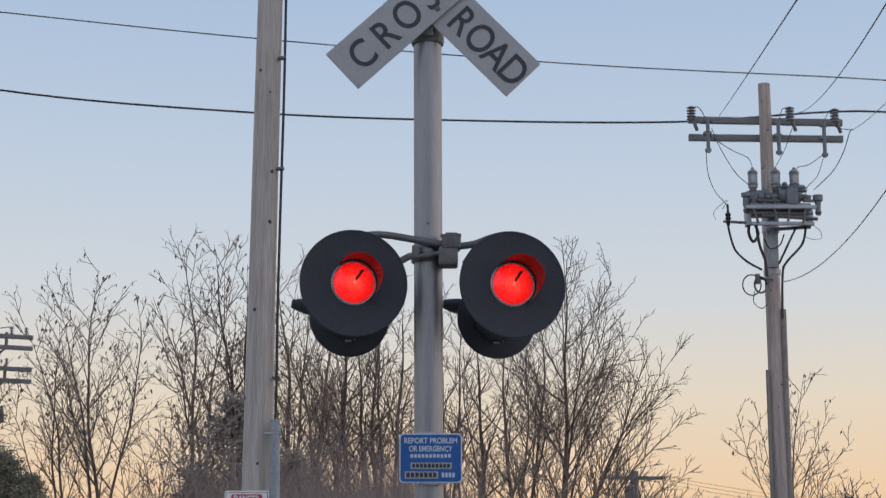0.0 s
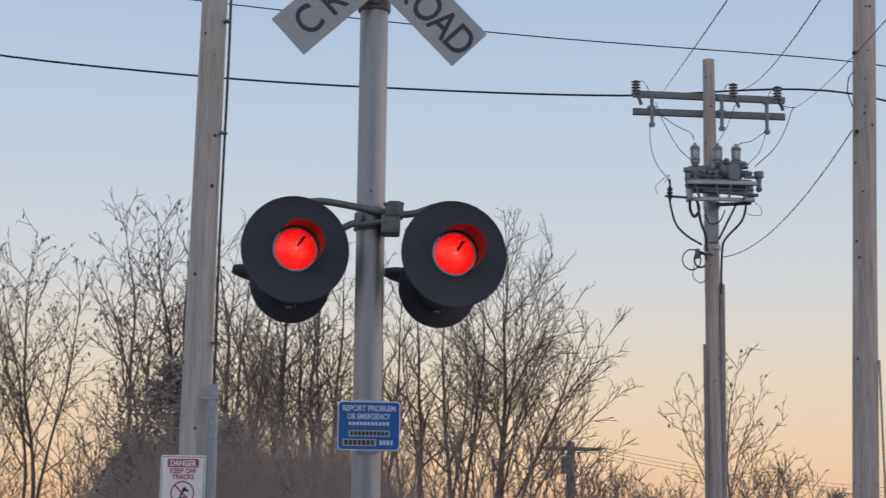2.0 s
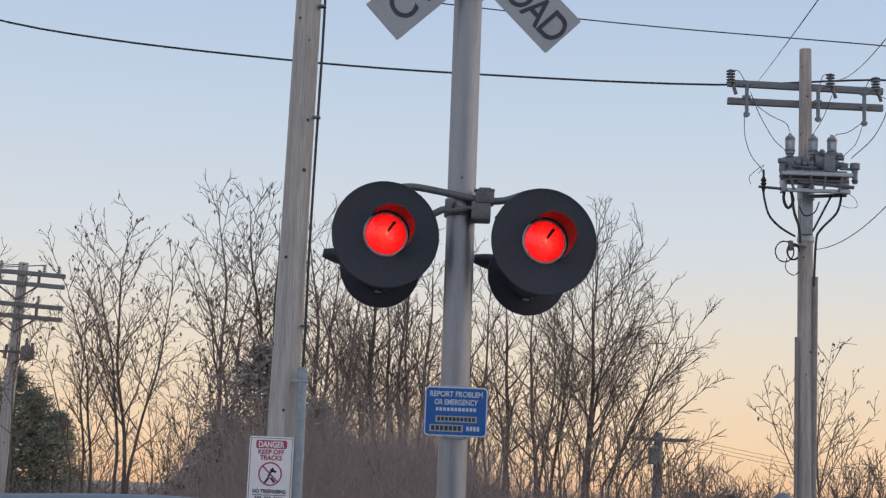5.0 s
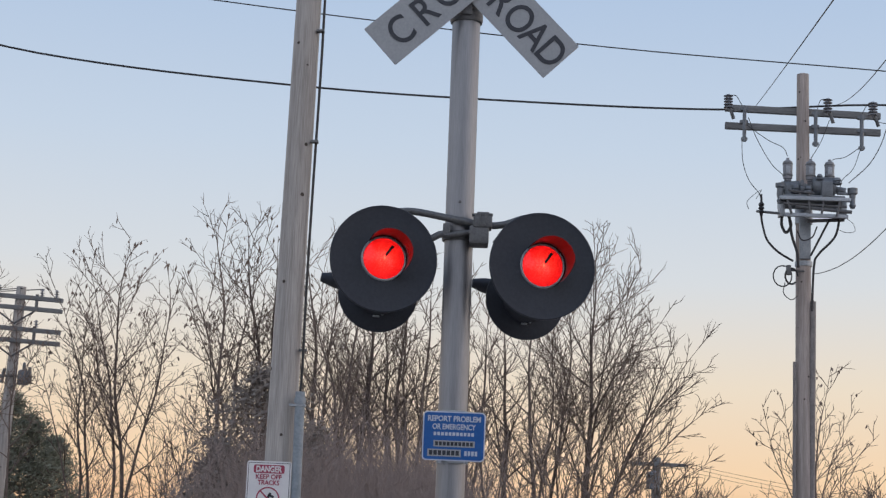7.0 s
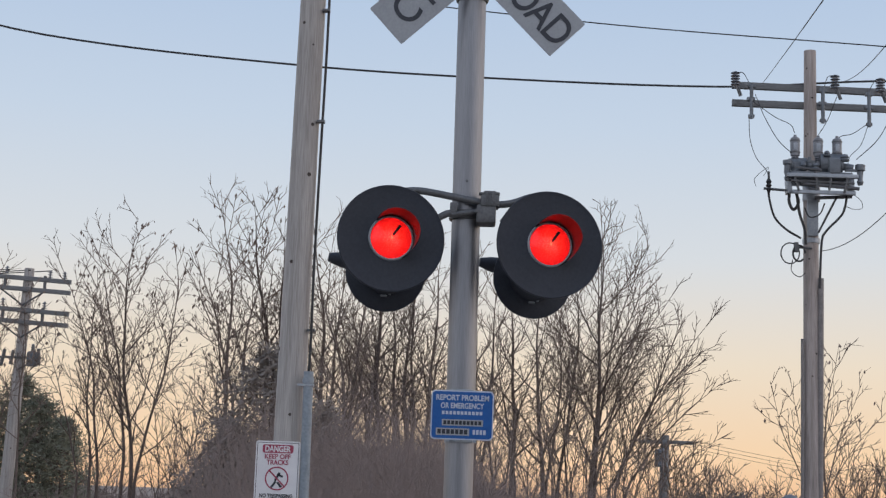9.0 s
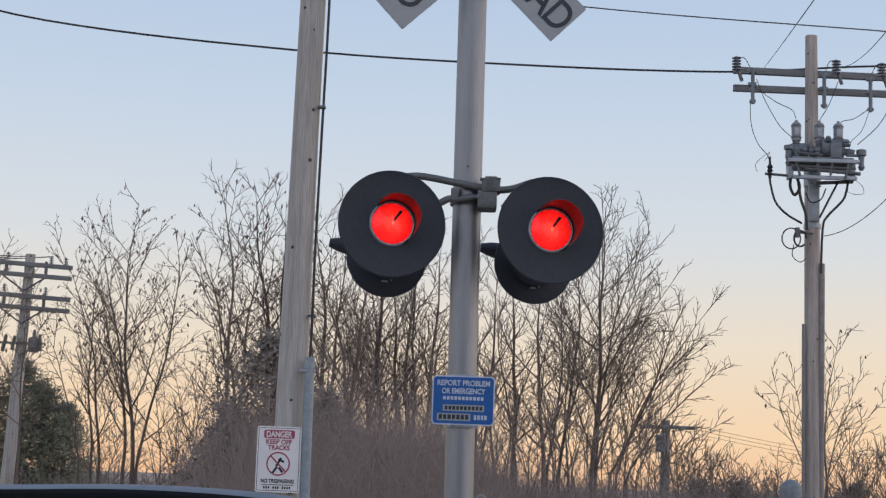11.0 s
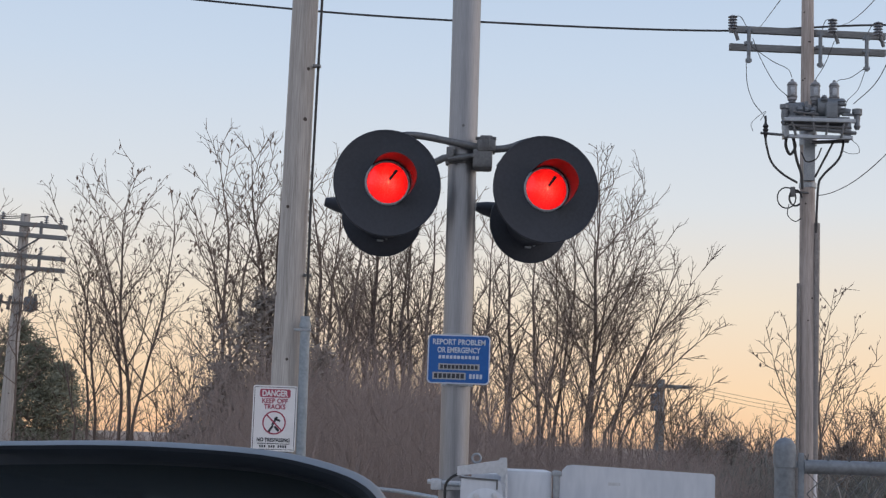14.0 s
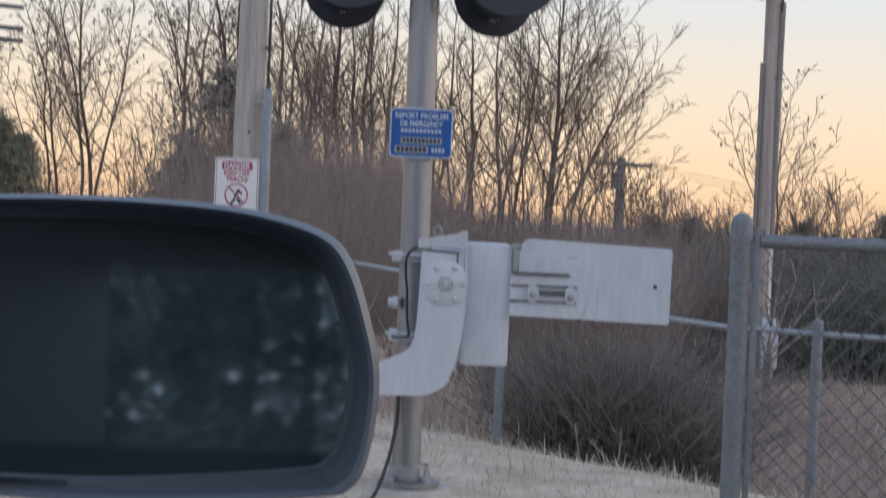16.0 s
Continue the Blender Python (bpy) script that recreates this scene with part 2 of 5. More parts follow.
def lettering(shape, text, size, at, turn=0.0, width=None, bold=0.0, squeeze=1.0):
    """Adds words that face -y, centred at a place, turned in their own plane by degrees."""
    cu = bpy.data.curves.new("words", "FONT")
    cu.body, cu.size, cu.align_x, cu.align_y, cu.offset, cu.extrude, cu.resolution_u = text, size, "CENTER", "CENTER", bold, 0.0008, 8
    ob = bpy.data.objects.new("words", cu)
    me = bpy.data.meshes.new_from_object(ob)
    xs = [v.co.x for v in me.vertices]
    ys = [v.co.y for v in me.vertices]
    cx, cy = (max(xs) + min(xs)) / 2, (max(ys) + min(ys)) / 2
    s = width / (max(xs) - min(xs)) if width else squeeze
    c, sn, base = math.cos(radians(turn)), math.sin(radians(turn)), len(shape.v)
    for v in me.vertices:
        x, y = (v.co.x - cx) * s, v.co.y - cy
        shape.v.append(Vector((at[0] + x * c - y * sn, at[1] - v.co.z, at[2] + x * sn + y * c)))
    shape.f += [tuple(base + i for i in p.vertices) for p in me.polygons]
    bpy.data.objects.remove(ob)
    bpy.data.curves.remove(cu)
    bpy.data.meshes.remove(me)
    return shape


def smooth(a, b, x):
    t = min(max((x - a) / (b - a), 0), 1)
    return t * t * (3 - 2 * t)


def hang(p, q, sag, n=24):
    """A hanging wire's points."""
    p, q = Vector(p), Vector(q)
    return [p.lerp(q, k / n) - Vector((0, 0, 4 * sag * (k / n) * (1 - k / n))) for k in range(n + 1)]


def bend(pts, n=8):
    """A smooth line through the points."""
    pts = [Vector(p) for p in pts]
    ends, out = [2 * pts[0] - pts[1]] + pts + [2 * pts[-1] - pts[-2]], []
    for i in range(1, len(ends) - 2):
        a, b, c, d = ends[i - 1:i + 3]
        for k in range(n):
            t = k / n
            out.append(0.5 * (2 * b + (c - a) * t + (2 * a - 5 * b + 4 * c - d) * t * t + (3 * b - a - 3 * c + d) * t ** 3))
    return out + [pts[-1]]


# ---- ground ----
def ground_z(x, y):
    drop = -1.25 * smooth(9.5, 17, y + 1.25 * max(min(x, 3), -1)) * smooth(400, 120, y)
    bank = 3.05 * smooth(22, 31, y) * smooth(3.2, -0.8, x) * smooth(-6.2, -5.0, x) * smooth(60, 42, y)
    rough = 0.05 * noise.noise((x * 0.35, y * 0.35, 3.1)) + 0.02 * noise.noise((x * 1.7, y * 1.7, 1.2))
    return drop + bank + rough * smooth(7.8, 9.5, math.hypot(x, y))


gs = Shape()
xs = sorted({round(s * (0.35 * k + 0.0009 * k ** 3.2), 3) for k in range(46) for s in (-1, 1)})
ys = sorted({round(-(0.5 * k + 0.004 * k ** 3.1), 3) for k in range(28)} | {round(0.3 * k + 0.00009 * k ** 3.6, 3) for k in range(86)})
for y in ys:
    for x in xs:
        gs.v.append((x, y, ground_z(x, y)))
for j in range(len(ys) - 1):
    for i in range(len(xs) - 1):
        a = j * len(xs) + i
        gs.f.append((a, a + 1, a + 1 + len(xs), a + len(xs)))
single("ground", gs, EARTH, "brown leaf-littered ground with dry grass near the crossing", "ground", kind="structure")

# ---- crossing signal ----
MX, MY = -0.047, 7.6


def lean_x(z):
    return -0.060 - 0.0045 * z


signal = thing("crossing_signal", (MX, MY, 0), "aluminium railroad crossing signal with lit red lamps and a white crossbuck", "railroad signal")
part("mast", Shape().tube([(lean_x(z), MY, z) for z in (0.10, 1.3, 2.6, 3.80)], 0.0695, 40), ALU, signal, "brushed aluminium mast")
part("mast_cap", Shape().lathe((lean_x(3.8), MY, 3.78), (0, 0, 1), [(0.0, 0), (0.078, 0), (0.082, 0.01), (0.082, 0.045), (0.07, 0.06), (0.07, 0.12), (0.0, 0.13)], 32), CASTING, signal)
part("footing", Shape().lathe((MX, MY, -0.2), (0, 0, 1), [(0.0, 0), (0.21, 0), (0.21, 0.21), (0.19, 0.235), (0.0, 0.24)], 28), CONCRETE, signal, "pale concrete footing")
part("base_flange", Shape().lathe((MX, MY, 0.04), (0, 0, 1), [(0.0, 0), (0.15, 0), (0.15, 0.025), (0.09, 0.035), (0.08, 0.10), (0.0, 0.10)], 28), ALU, signal)
for k in range(4):
    a = radians(45 + 90 * k)
    part("anchor_bolt", Shape().lathe((MX + 0.12 * math.cos(a), MY + 0.12 * math.sin(a), 0.06), (0, 0, 1), [(0.0, 0), (0.022, 0), (0.022, 0.03), (0.012, 0.032), (0.012, 0.075), (0, 0.075)], 8), ZINC, signal)

# crossbuck: two blades bolted one over the other
CX, CZ = -0.047, 4.018
for nm, turn, y, words in (("crossbuck_blade", 42.6, 7.475, "CROSSING"), ("crossbuck_blade", -45.6, 7.492, "RAILROAD")):
    slip = 0.0 if turn > 0 else 0.022
    m = Matrix.Translation((CX, y, CZ)) @ Matrix.Rotation(radians(-turn), 4, "Y") @ Matrix.Translation((slip, 0, 0))
    blade = part(nm, Shape().prism(rounded(1.22, 0.238, 0.006, 3), -0.003, 0.003, m), SIGN_WHITE, signal, "weathered white crossbuck blade with black letters")
    spots = [-0.476, -0.318, -0.178, -0.040, 0.095, 0.195, 0.305, 0.450] if words == "CROSSING" else [-0.53, -0.42, -0.335, -0.255, 0.212, 0.332, 0.447, 0.565]
    c, sn = math.cos(radians(turn)), math.sin(radians(turn))
    for ch, d in zip(words, spots):
        part("letter", lettering(Shape(), ch, 0.205, (CX + d * c, y - 0.0045, CZ + d * sn), turn, None, 0.002, 0.84), LETTER, blade)
    for d in ((-0.045, -0.08),):
        q = m @ Vector((d[0], -0.003, d[1]))
        part("bolt", Shape().lathe(q, (0, -1, 0), [(0, -0.002), (0.014, -0.002), (0.013, 0.006), (0, 0.009)], 10), CASTING, blade)
part("crossbuck_clamp", Shape().box((-0.16, 7.50, 3.86), (0.0, 7.60, 3.90), 0.006).box((-0.11, 7.50, 3.80), (-0.05, 7.60, 4.10), 0.006), CASTING, signal)
part("mast_stub", Shape().tube([(lean_x(3.9), MY, 3.88), (lean_x(4.2), MY, 4.20)], 0.058, 20), ALU, signal)

# lamp crossarm
part("lamp_crossarm", Shape().tube(bend([(-0.42, 7.58, 2.80), (-0.30, 7.53, 2.803), (-0.10, 7.51, 2.768), (0.045, 7.51, 2.745), (0.14, 7.52, 2.752), (0.24, 7.55, 2.792), (0.33, 7.58, 2.81)]), 0.0175, 12), CASTING, signal)
part("junction_box", Shape().box((-0.022, 7.46, 2.645), (0.072, 7.60, 2.735), 0.012).box((-0.004, 7.452, 2.725), (0.086, 7.57, 2.782), 0.010).box((0.010, 7.455, 2.775), (0.072, 7.55, 2.801), 0.008).box((-0.012, 7.458, 2.782), (0.014, 7.50, 2.793), 0.004).box((0.062, 7.458, 2.782), (0.088, 7.50, 2.795), 0.004), CASTING, signal, "dark grey cast junction box")
part("junction_rib", Shape().box((0.022, 7.444, 2.735), (0.030, 7.456, 2.795), 0.002).box((0.048, 7.444, 2.735), (0.056, 7.456, 2.795), 0.002), CASTING, signal)
part("arm_end_tab", Shape().box((-0.385, 7.53, 2.795), (-0.335, 7.56, 2.818), 0.004), CASTING, signal)
part("arm_end_tab", Shape().box((0.285, 7.53, 2.795), (0.335, 7.56, 2.813), 0.004), CASTING, signal)
part("mast_clamp", Shape().lathe((lean_x(2.7), MY, 2.675), (0, 0, 1), [(0.069, 0), (0.081, 0), (0.083, 0.008), (0.083, 0.036), (0.081, 0.044), (0.069, 0.044)], 32)
     .tube([(-0.20, 7.51, 2.672), (-0.165, 7.505, 2.69), (-0.12, 7.51, 2.70)], 0.018, 10).tube([(-0.14, 7.50, 2.685), (0.0, 7.50, 2.71)], 0.012, 8).box((-0.150, 7.49, 2.69), (-0.115, 7.54, 2.745), 0.006), CASTING, signal)
part("set_screw", Shape().tube([(-0.02, 7.48, 2.70), (-0.02, 7.455, 2.70)], 0.010, 6), CASTING, signal)
part("set_screw", Shape().tube([(0.10, 7.50, 2.655), (0.125, 7.50, 2.69)], 0.012, 8), CASTING, signal)
part("rivet", Shape().lathe((lean_x(2.86), MY - 0.0695, 2.86), (0, -1, 0), [(0, -0.002), (0.008, -0.002), (0.006, 0.004), (0, 0.006)], 8), CASTING, signal)

AXIS = Vector((0.22, -1, 0.05)).normalized()


def lamp(x, z, y, r, axis, front):
    """One lamp: its round background, lens, hood and back housing."""
    c = Vector((x, y, z))
    disc = part("background", Shape().lathe(c, axis, [(0.105, -0.004), (r - 0.006, -0.004), (r, 0.0), (r, 0.008), (r - 0.004, 0.011), (r - 0.02, 0.006), (0.108, 0.004)], 64), BLACK, signal, "matt black round lamp background")
    part("lamp_housing", Shape().lathe(c, axis, [(0, -0.165), (0.06, -0.16), (0.10, -0.12), (0.118, -0.05), (0.118, 0.002), (0.10, 0.002)], 32), BLACK, disc)
    if front:
        ob = new("lens", Shape().lathe((0, 0, 0), (0, 0, 1), [(0.100, -0.004), (0.099, 0.004), (0.08, 0.014), (0.055, 0.021), (0.028, 0.025), (0.001, 0.026)], 48).mesh("lens", LENS))
        ob.parent = disc
        ob.matrix_local = Matrix.Translation(c - signal.location) @ axis.to_track_quat("Z", "Y").to_matrix().to_4x4()
        tagged(ob, "lit red prismatic glass lens")
        side = Vector((0, 0, 1)).cross(-axis).normalized()
        # dark bar before the glass, standing in for the bulb holder's shadow
        a = c + axis * 0.026
        part("bulb_holder_shadow", Shape().tube([a - side * 0.006 + Vector((0, 0, 0.012)), a - axis * 0.006 - side * 0.040 + Vector((0, 0, 0.060))], [0.0055, 0.0085], 6), BLACK, disc)
        part("lens_ring", Shape().lathe(c, axis, [(0.099, 0.0), (0.100, 0.012), (0.106, 0.014), (0.110, 0.010), (0.110, 0.002)], 48), ZINC, disc, "dull metal lens ring")
    # hood: a tube open in front and cut away below
    h, n, up = Shape(), 40, Vector((0, 0, 1))
    side = up.cross(-axis).normalized()
    up = (-axis).cross(side).normalized()
    for inner in (0, 1):
        for k in range(n + 1):
            a = radians(48 + 192 * k / n)
            rr = 0.113 if not inner else 0.110
            reach = 0.185 - 0.08 * smooth(0.15, -0.8, math.sin(a))
            rim = c + (side * math.cos(a) + up * math.sin(a)) * rr
            h.v += [rim + axis * 0.004, rim + axis * reach * 0.5, rim + axis * reach]
    w = 3 * (n + 1)
    for k in range(n):
        for j in range(2):
            a = 3 * k + j
            h.f.append((a, a + 1, a + 4, a + 3))
            h.f.append((w + a, w + a + 3, w + a + 4, w + a + 1))
        h.f.append((3 * k + 2, w + 3 * k + 2, w + 3 * k + 5, 3 * k + 5))
    hood = part("hood", h, BLACK, disc, "black cut-away lamp hood")
    hood.data.materials.append(HOOD_IN)
    for f in hood.data.polygons:
        if min(f.vertices) >= w:
            f.material_index = 1
    if not front:
        # small zinc bars stand in for bright reflecting marks on the rear disc
        part("reflecting_mark", Shape().box((x - 0.02, y - 0.035, z - 0.128), (x + 0.012, y - 0.005, z - 0.119), 0.003).box((x + 0.02, y - 0.035, z - 0.118), (x + 0.032, y - 0.005, z - 0.110), 0.003), ZINC, disc)


for x, z in ((-0.426, 2.552), (0.331, 2.545)):
    lamp(x, z, 7.45, 0.260, AXIS, True)
for x, z in ((-0.468, 2.446), (0.270, 2.436)):
    lamp(x, z, 7.85, 0.202, -AXIS, False)
for x in (-0.46, 0.30):
    part("lamp_link", Shape().tube([(x + 0.02, 7.55, 2.52), (x - 0.03, 7.82, 2.46)], 0.035, 12), CASTING, signal)
for x in (-0.765, 0.0):
    part("rear_hood_tip", Shape().tube([(x, 7.92, 2.522), (x + 0.05, 7.93, 2.515), (x + 0.12, 7.95, 2.505), (x + 0.22, 8.0, 2.49)], [0.022, 0.036, 0.046, 0.06], 12), BLACK, signal)

# emergency sign
SX, SZ, SY = -0.058, 1.727, 7.515
sign = part("emergency_sign", Shape().prism(rounded(0.296, 0.232, 0.020, 6, SX, SZ), SY, SY + 0.004), PALE, signal, "blue emergency sign with white words and border")
part("sign_face", Shape().prism(rounded(0.284, 0.220, 0.016, 6, SX, SZ), SY - 0.0015, SY), BLUE, sign)
s = Shape()
lettering(s, "REPORT PROBLEM", 0.036, (SX, SY - 0.003, SZ + 0.082), 0, 0.250, 0.0010)
lettering(s, "OR EMERGENCY", 0.036, (SX, SY - 0.003, SZ + 0.044), 0, 0.205, 0.0010)
part("lettering", s, PALE, sign, "white words")
for x0, x1, z0, z1, n in ((-0.096, 0.100, 0.002, 0.018, 11), (0.052, 0.118, -0.090, -0.068, 4)):
    s = Shape()
    for k in range(n):
        a = x0 + (x1 - x0) * k / n
        s.box((SX + a, SY - 0.003, SZ + z0), (SX + a + 0.72 * (x1 - x0) / n, SY - 0.0016, SZ + z1))
    part("number_bars", s, PALE, sign)
for x0, x1, z0, z1, n in ((-0.095, 0.100, -0.051, -0.021, 10), (-0.122, 0.036, -0.096, -0.062, 7)):
    strip = part("sticker", Shape().box((SX + x0, SY - 0.0030, SZ + z0), (SX + x1, SY - 0.0016, SZ + z1)), SIGN_WHITE, sign, "pale sticker with dark bars")
    s = Shape()
    for k in range(n):
        a = x0 + 0.008 + (x1 - x0 - 0.012) * k / n
        s.box((SX + a, SY - 0.0042, SZ + z0 + 0.006), (SX + a + 0.70 * (x1 - x0) / n, SY - 0.0031, SZ + z1 - 0.006))
    tagged(part("sticker_print", s, LETTER, sign), kind="stuff")
for z in (1.725 - 0.118, 1.725 + 0.118):
    part("sign_band", Shape().lathe((lean_x(z), MY, z - 0.008), (0, 0, 1), [(0.069, 0), (0.0725, 0), (0.0725, 0.016), (0.069, 0.016)], 32).box((MX - 0.04, 7.52, z - 0.006), (MX + 0.04, 7.55, z + 0.006), 0.002), ZINC, signal)
for x in (-0.125, 0.005):
    part("sign_clip", Shape().box((x - 0.008, SY + 0.001, SZ - 0.128), (x + 0.008, SY + 0.02, SZ - 0.112), 0.002), ZINC, sign)

# ---- gate mechanism on the mast ----
gate = thing("gate_mechanism", (0.1, 7.4, 0), "light grey crossing gate mechanism with counterweight plate, clamped to the mast", "gate mechanism")
part("housing", Shape().box((0.165, 7.28, 0.655), (0.388, 7.62, 1.222), 0.022), GREY_PAINT, gate, "light grey steel housing")
part("housing_rear", Shape().box((0.02, 7.42, 0.66), (0.18, 7.62, 1.20), 0.015), GREY_PAINT, gate)
part("housing_flange", Shape().prism([(-0.046, 1.228), (0.020, 1.240), (0.140, 1.262), (0.150, 1.275), (0.178, 1.275), (0.182, 1.20), (0.176, 0.90), (0.150, 0.634), (0.128, 0.634), (0.150, 0.88), (0.155, 1.19), (0.13, 1.205), (-0.046, 1.19)], 7.235, 7.30), GREY_EDGE, gate)
part("flange_lip", Shape().prism([(-0.035, 1.186), (0.140, 1.176), (0.140, 1.130), (0.132, 1.130), (0.132, 1.168), (-0.035, 1.178)], 7.222, 7.236), CASTING, gate)
hook = [(-0.026, 1.19), (0.150, 1.17), (0.170, 1.08), (0.176, 0.95), (0.172, 0.86), (0.160, 0.76), (0.143, 0.665), (0.118, 0.595), (0.082, 0.546), (0.035, 0.522), (-0.02, 0.512), (-0.24, 0.507), (-0.75, 0.500), (-0.75, 0.612), (-0.24, 0.648), (-0.19, 0.662), (-0.145, 0.682), (-0.095, 0.705), (-0.065, 0.732), (-0.047, 0.772), (-0.038, 0.85)]
arm = part("gate_arm_bracket", Shape().prism(hook[::-1], 7.226, 7.244), GREY_PAINT, gate, "light grey hook-shaped arm bracket")
part("bracket_rim", Shape().tube(bend([(0.176, 7.235, 1.20), (0.176, 7.235, 0.95), (0.160, 7.235, 0.76), (0.118, 7.235, 0.60), (0.09, 7.235, 0.55)]), 0.007, 8), GREY_EDGE, arm)
HX, HZ = 0.086, 1.030
part("hub_plate", Shape().lathe((HX, 7.226, HZ), (0, -1, 0), [(0.105, -0.004), (0.105, 0.004), (0.102, 0.006), (0, 0.006)], 40), GREY_PAINT, arm)
part("hub", Shape().lathe((HX, 7.22, HZ), (0, -1, 0), [(0.038, -0.002), (0.038, 0.006), (0.033, 0.009), (0.029, 0.003), (0.027, 0.003), (0.025, 0.014), (0.021, 0.018), (0.018, 0.012), (0.013, 0.018), (0, 0.02)], 24), GREY_EDGE, arm)
for k in range(6):
    a = radians(60 * k + 2)
    part("bolt", Shape().lathe((HX + 0.083 * math.cos(a), 7.221, HZ + 0.083 * math.sin(a)), (0, -1, 0), [(0.015, -0.002), (0.015, 0.004), (0.011, 0.006), (0.011, 0.014), (0, 0.017)], 8), GREY_EDGE, arm)

weight = part("counterweight_plate", Shape().prism([(1.114, 0.884), (1.121, 0.892), (1.124, 1.222), (1.114, 1.233), (0.480, 1.254), (0.452, 1.249), (0.432, 1.228), (0.420, 1.19), (0.42, 1.105), (0.42, 0.90), (0.80, 0.890)], 7.262, 7.292), GREY_PAINT, gate, "light grey steel counterweight plate with rounded corner")
part("counterweight_arm", Shape().prism([(0.385, 0.897), (0.690, 0.893), (0.715, 0.912), (0.731, 0.955), (0.733, 1.01), (0.722, 1.06), (0.70, 1.092), (0.385, 1.095)], 7.244, 7.262), GREY_PAINT, gate)
part("slot_bar", Shape().box((0.390, 7.226, 1.088), (0.652, 7.246, 1.101), 0.003), CASTING, gate)
part("slot_frame", Shape().box((0.385, 7.232, 1.034), (0.690, 7.246, 1.042), 0.002).box((0.385, 7.232, 0.964), (0.690, 7.246, 0.972), 0.002).box((0.52, 7.234, 0.994), (0.64, 7.246, 1.02), 0.003), CASTING, gate)
for x, z in ((0.487, 1.003), (0.661, 1.0)):
    part("clamp_washer", Shape().prism(rounded(0.052, 0.082, 0.025, 6, x, z), 7.226, 7.240), GREY_EDGE, gate)
    part("clamp_bolt", Shape().lathe((x, 7.226, z - 0.006), (0, -1, 0), [(0.018, -0.002), (0.018, 0.005), (0.013, 0.007), (0.012, 0.02), (0, 0.022)], 6), ZINC, gate)
# thin black disc on the face paints the shade inside a hole
part("hole_shade_disc", Shape().lathe((1.050, 7.2618, 1.056), (0, -1, 0), [(0.010, 0), (0.010, 0.001), (0, 0.0012)], 16), LETTER, weight)
part("faded_mark", Shape().box((0.64, 7.2612, 1.166), (0.695, 7.2622, 1.180)), GREY_EDGE, weight)
part("weight_seam", Shape().box((0.786, 7.2605, 0.888), (0.789, 7.2622, 1.08)), GREY_EDGE, weight)
part("weight_spacer", Shape().box((0.392, 7.255, 1.10), (0.418, 7.30, 1.225), 0.005).box((0.385, 7.25, 1.20), (0.43, 7.30, 1.222), 0.004), ZINC, gate)
part("lifting_ring", Shape().tube([(0.040 + 0.020 * math.cos(radians(a)), 7.30, 1.268 + 0.020 * math.sin(radians(a))) for a in range(0, 361, 20)], 0.005, 6), ZINC, gate)
for z in (1.136, 0.758):
    part("mast_clamp", Shape().box((-0.170, 7.50, z - 0.024), (-0.118, 7.66, z + 0.026), 0.008).box((-0.125, 7.51, z - 0.022), (0.03, 7.56, z + 0.020), 0.006).tube([(-0.185, 7.53, z + 0.014), (-0.02, 7.50, z + 0.004)], 0.011, 8), GREY_EDGE, gate)
    part("u_bolt", Shape().tube([(-0.11, 7.495, z + 0.006), (-0.035, 7.49, z + 0.004)], 0.009, 8), ZINC, gate)
part("knob", Shape().lathe((-0.134, 7.54, 0.918), (-1, 0, 0), [(0, 0), (0.03, 0), (0.03, 0.02), (0.022, 0.03), (0.022, 0.045), (0, 0.048)], 14), GREY_EDGE, gate)
part("cable", Shape().tube(bend([(-0.045, 7.28, 1.192), (-0.075, 7.25, 1.175), (-0.098, 7.27, 1.136), (-0.096, 7.28, 1.05), (-0.088, 7.28, 0.983), (-0.084, 7.28, 0.87), (-0.073, 7.28, 0.791), (-0.09, 7.30, 0.772), (-0.15, 7.40, 0.765)]), 0.0065, 8), CABLE, gate, "black cable")
single("ground_cable", Shape().tube(bend([(-0.11, 7.52, 0.50), (-0.112, 7.5, 0.36), (-0.125, 7.46, 0.27), (-0.15, 7.40, 0.16), (-0.20, 7.33, 0.03), (-0.27, 7.30, -0.02)]), 0.009, 8), CABLE, "black cable running from the mast to the ground", "cable")

# ---- utility poles ----
def wooden_pole(name, x, y, z0, z1, r0, r1, mat, label, seed, lean=0.0):
    ob = thing(name, (x, y, z0), label, "utility pole")
    rng, pts, rad = random.Random(seed), [], []
    for k in range(25):
        t = k / 24
        pts.append((x + lean * t + 0.012 * math.sin(3.1 * t + seed), y, z0 + (z1 - z0) * t))
        rad.append((r0 + (r1 - r0) * t) * (1 + 0.012 * math.sin(17 * t + seed)))
    part("shaft", Shape().tube(pts, rad, 28), mat, ob)
    for k in range(16):
        t = rng.uniform(0.06, 0.97)
        a = rng.uniform(-2.9, -0.25)
        i = min(int(t * 24), 23)
        r = rad[i]
        s = rng.uniform(0.5, 1.1) * 0.012
        q = Vector(pts[i]).lerp(Vector(pts[i + 1]), t * 24 - i) + Vector((math.cos(a), math.sin(a), 0)) * (r - 0.003)
        part("knot", Shape().lathe(q, (math.cos(a), math.sin(a), 0), [(s * 1.5, -0.006), (s * 1.4, 0.003), (s * 0.8, 0.006), (0, 0.005)], 9), KNOT, ob)
    return ob


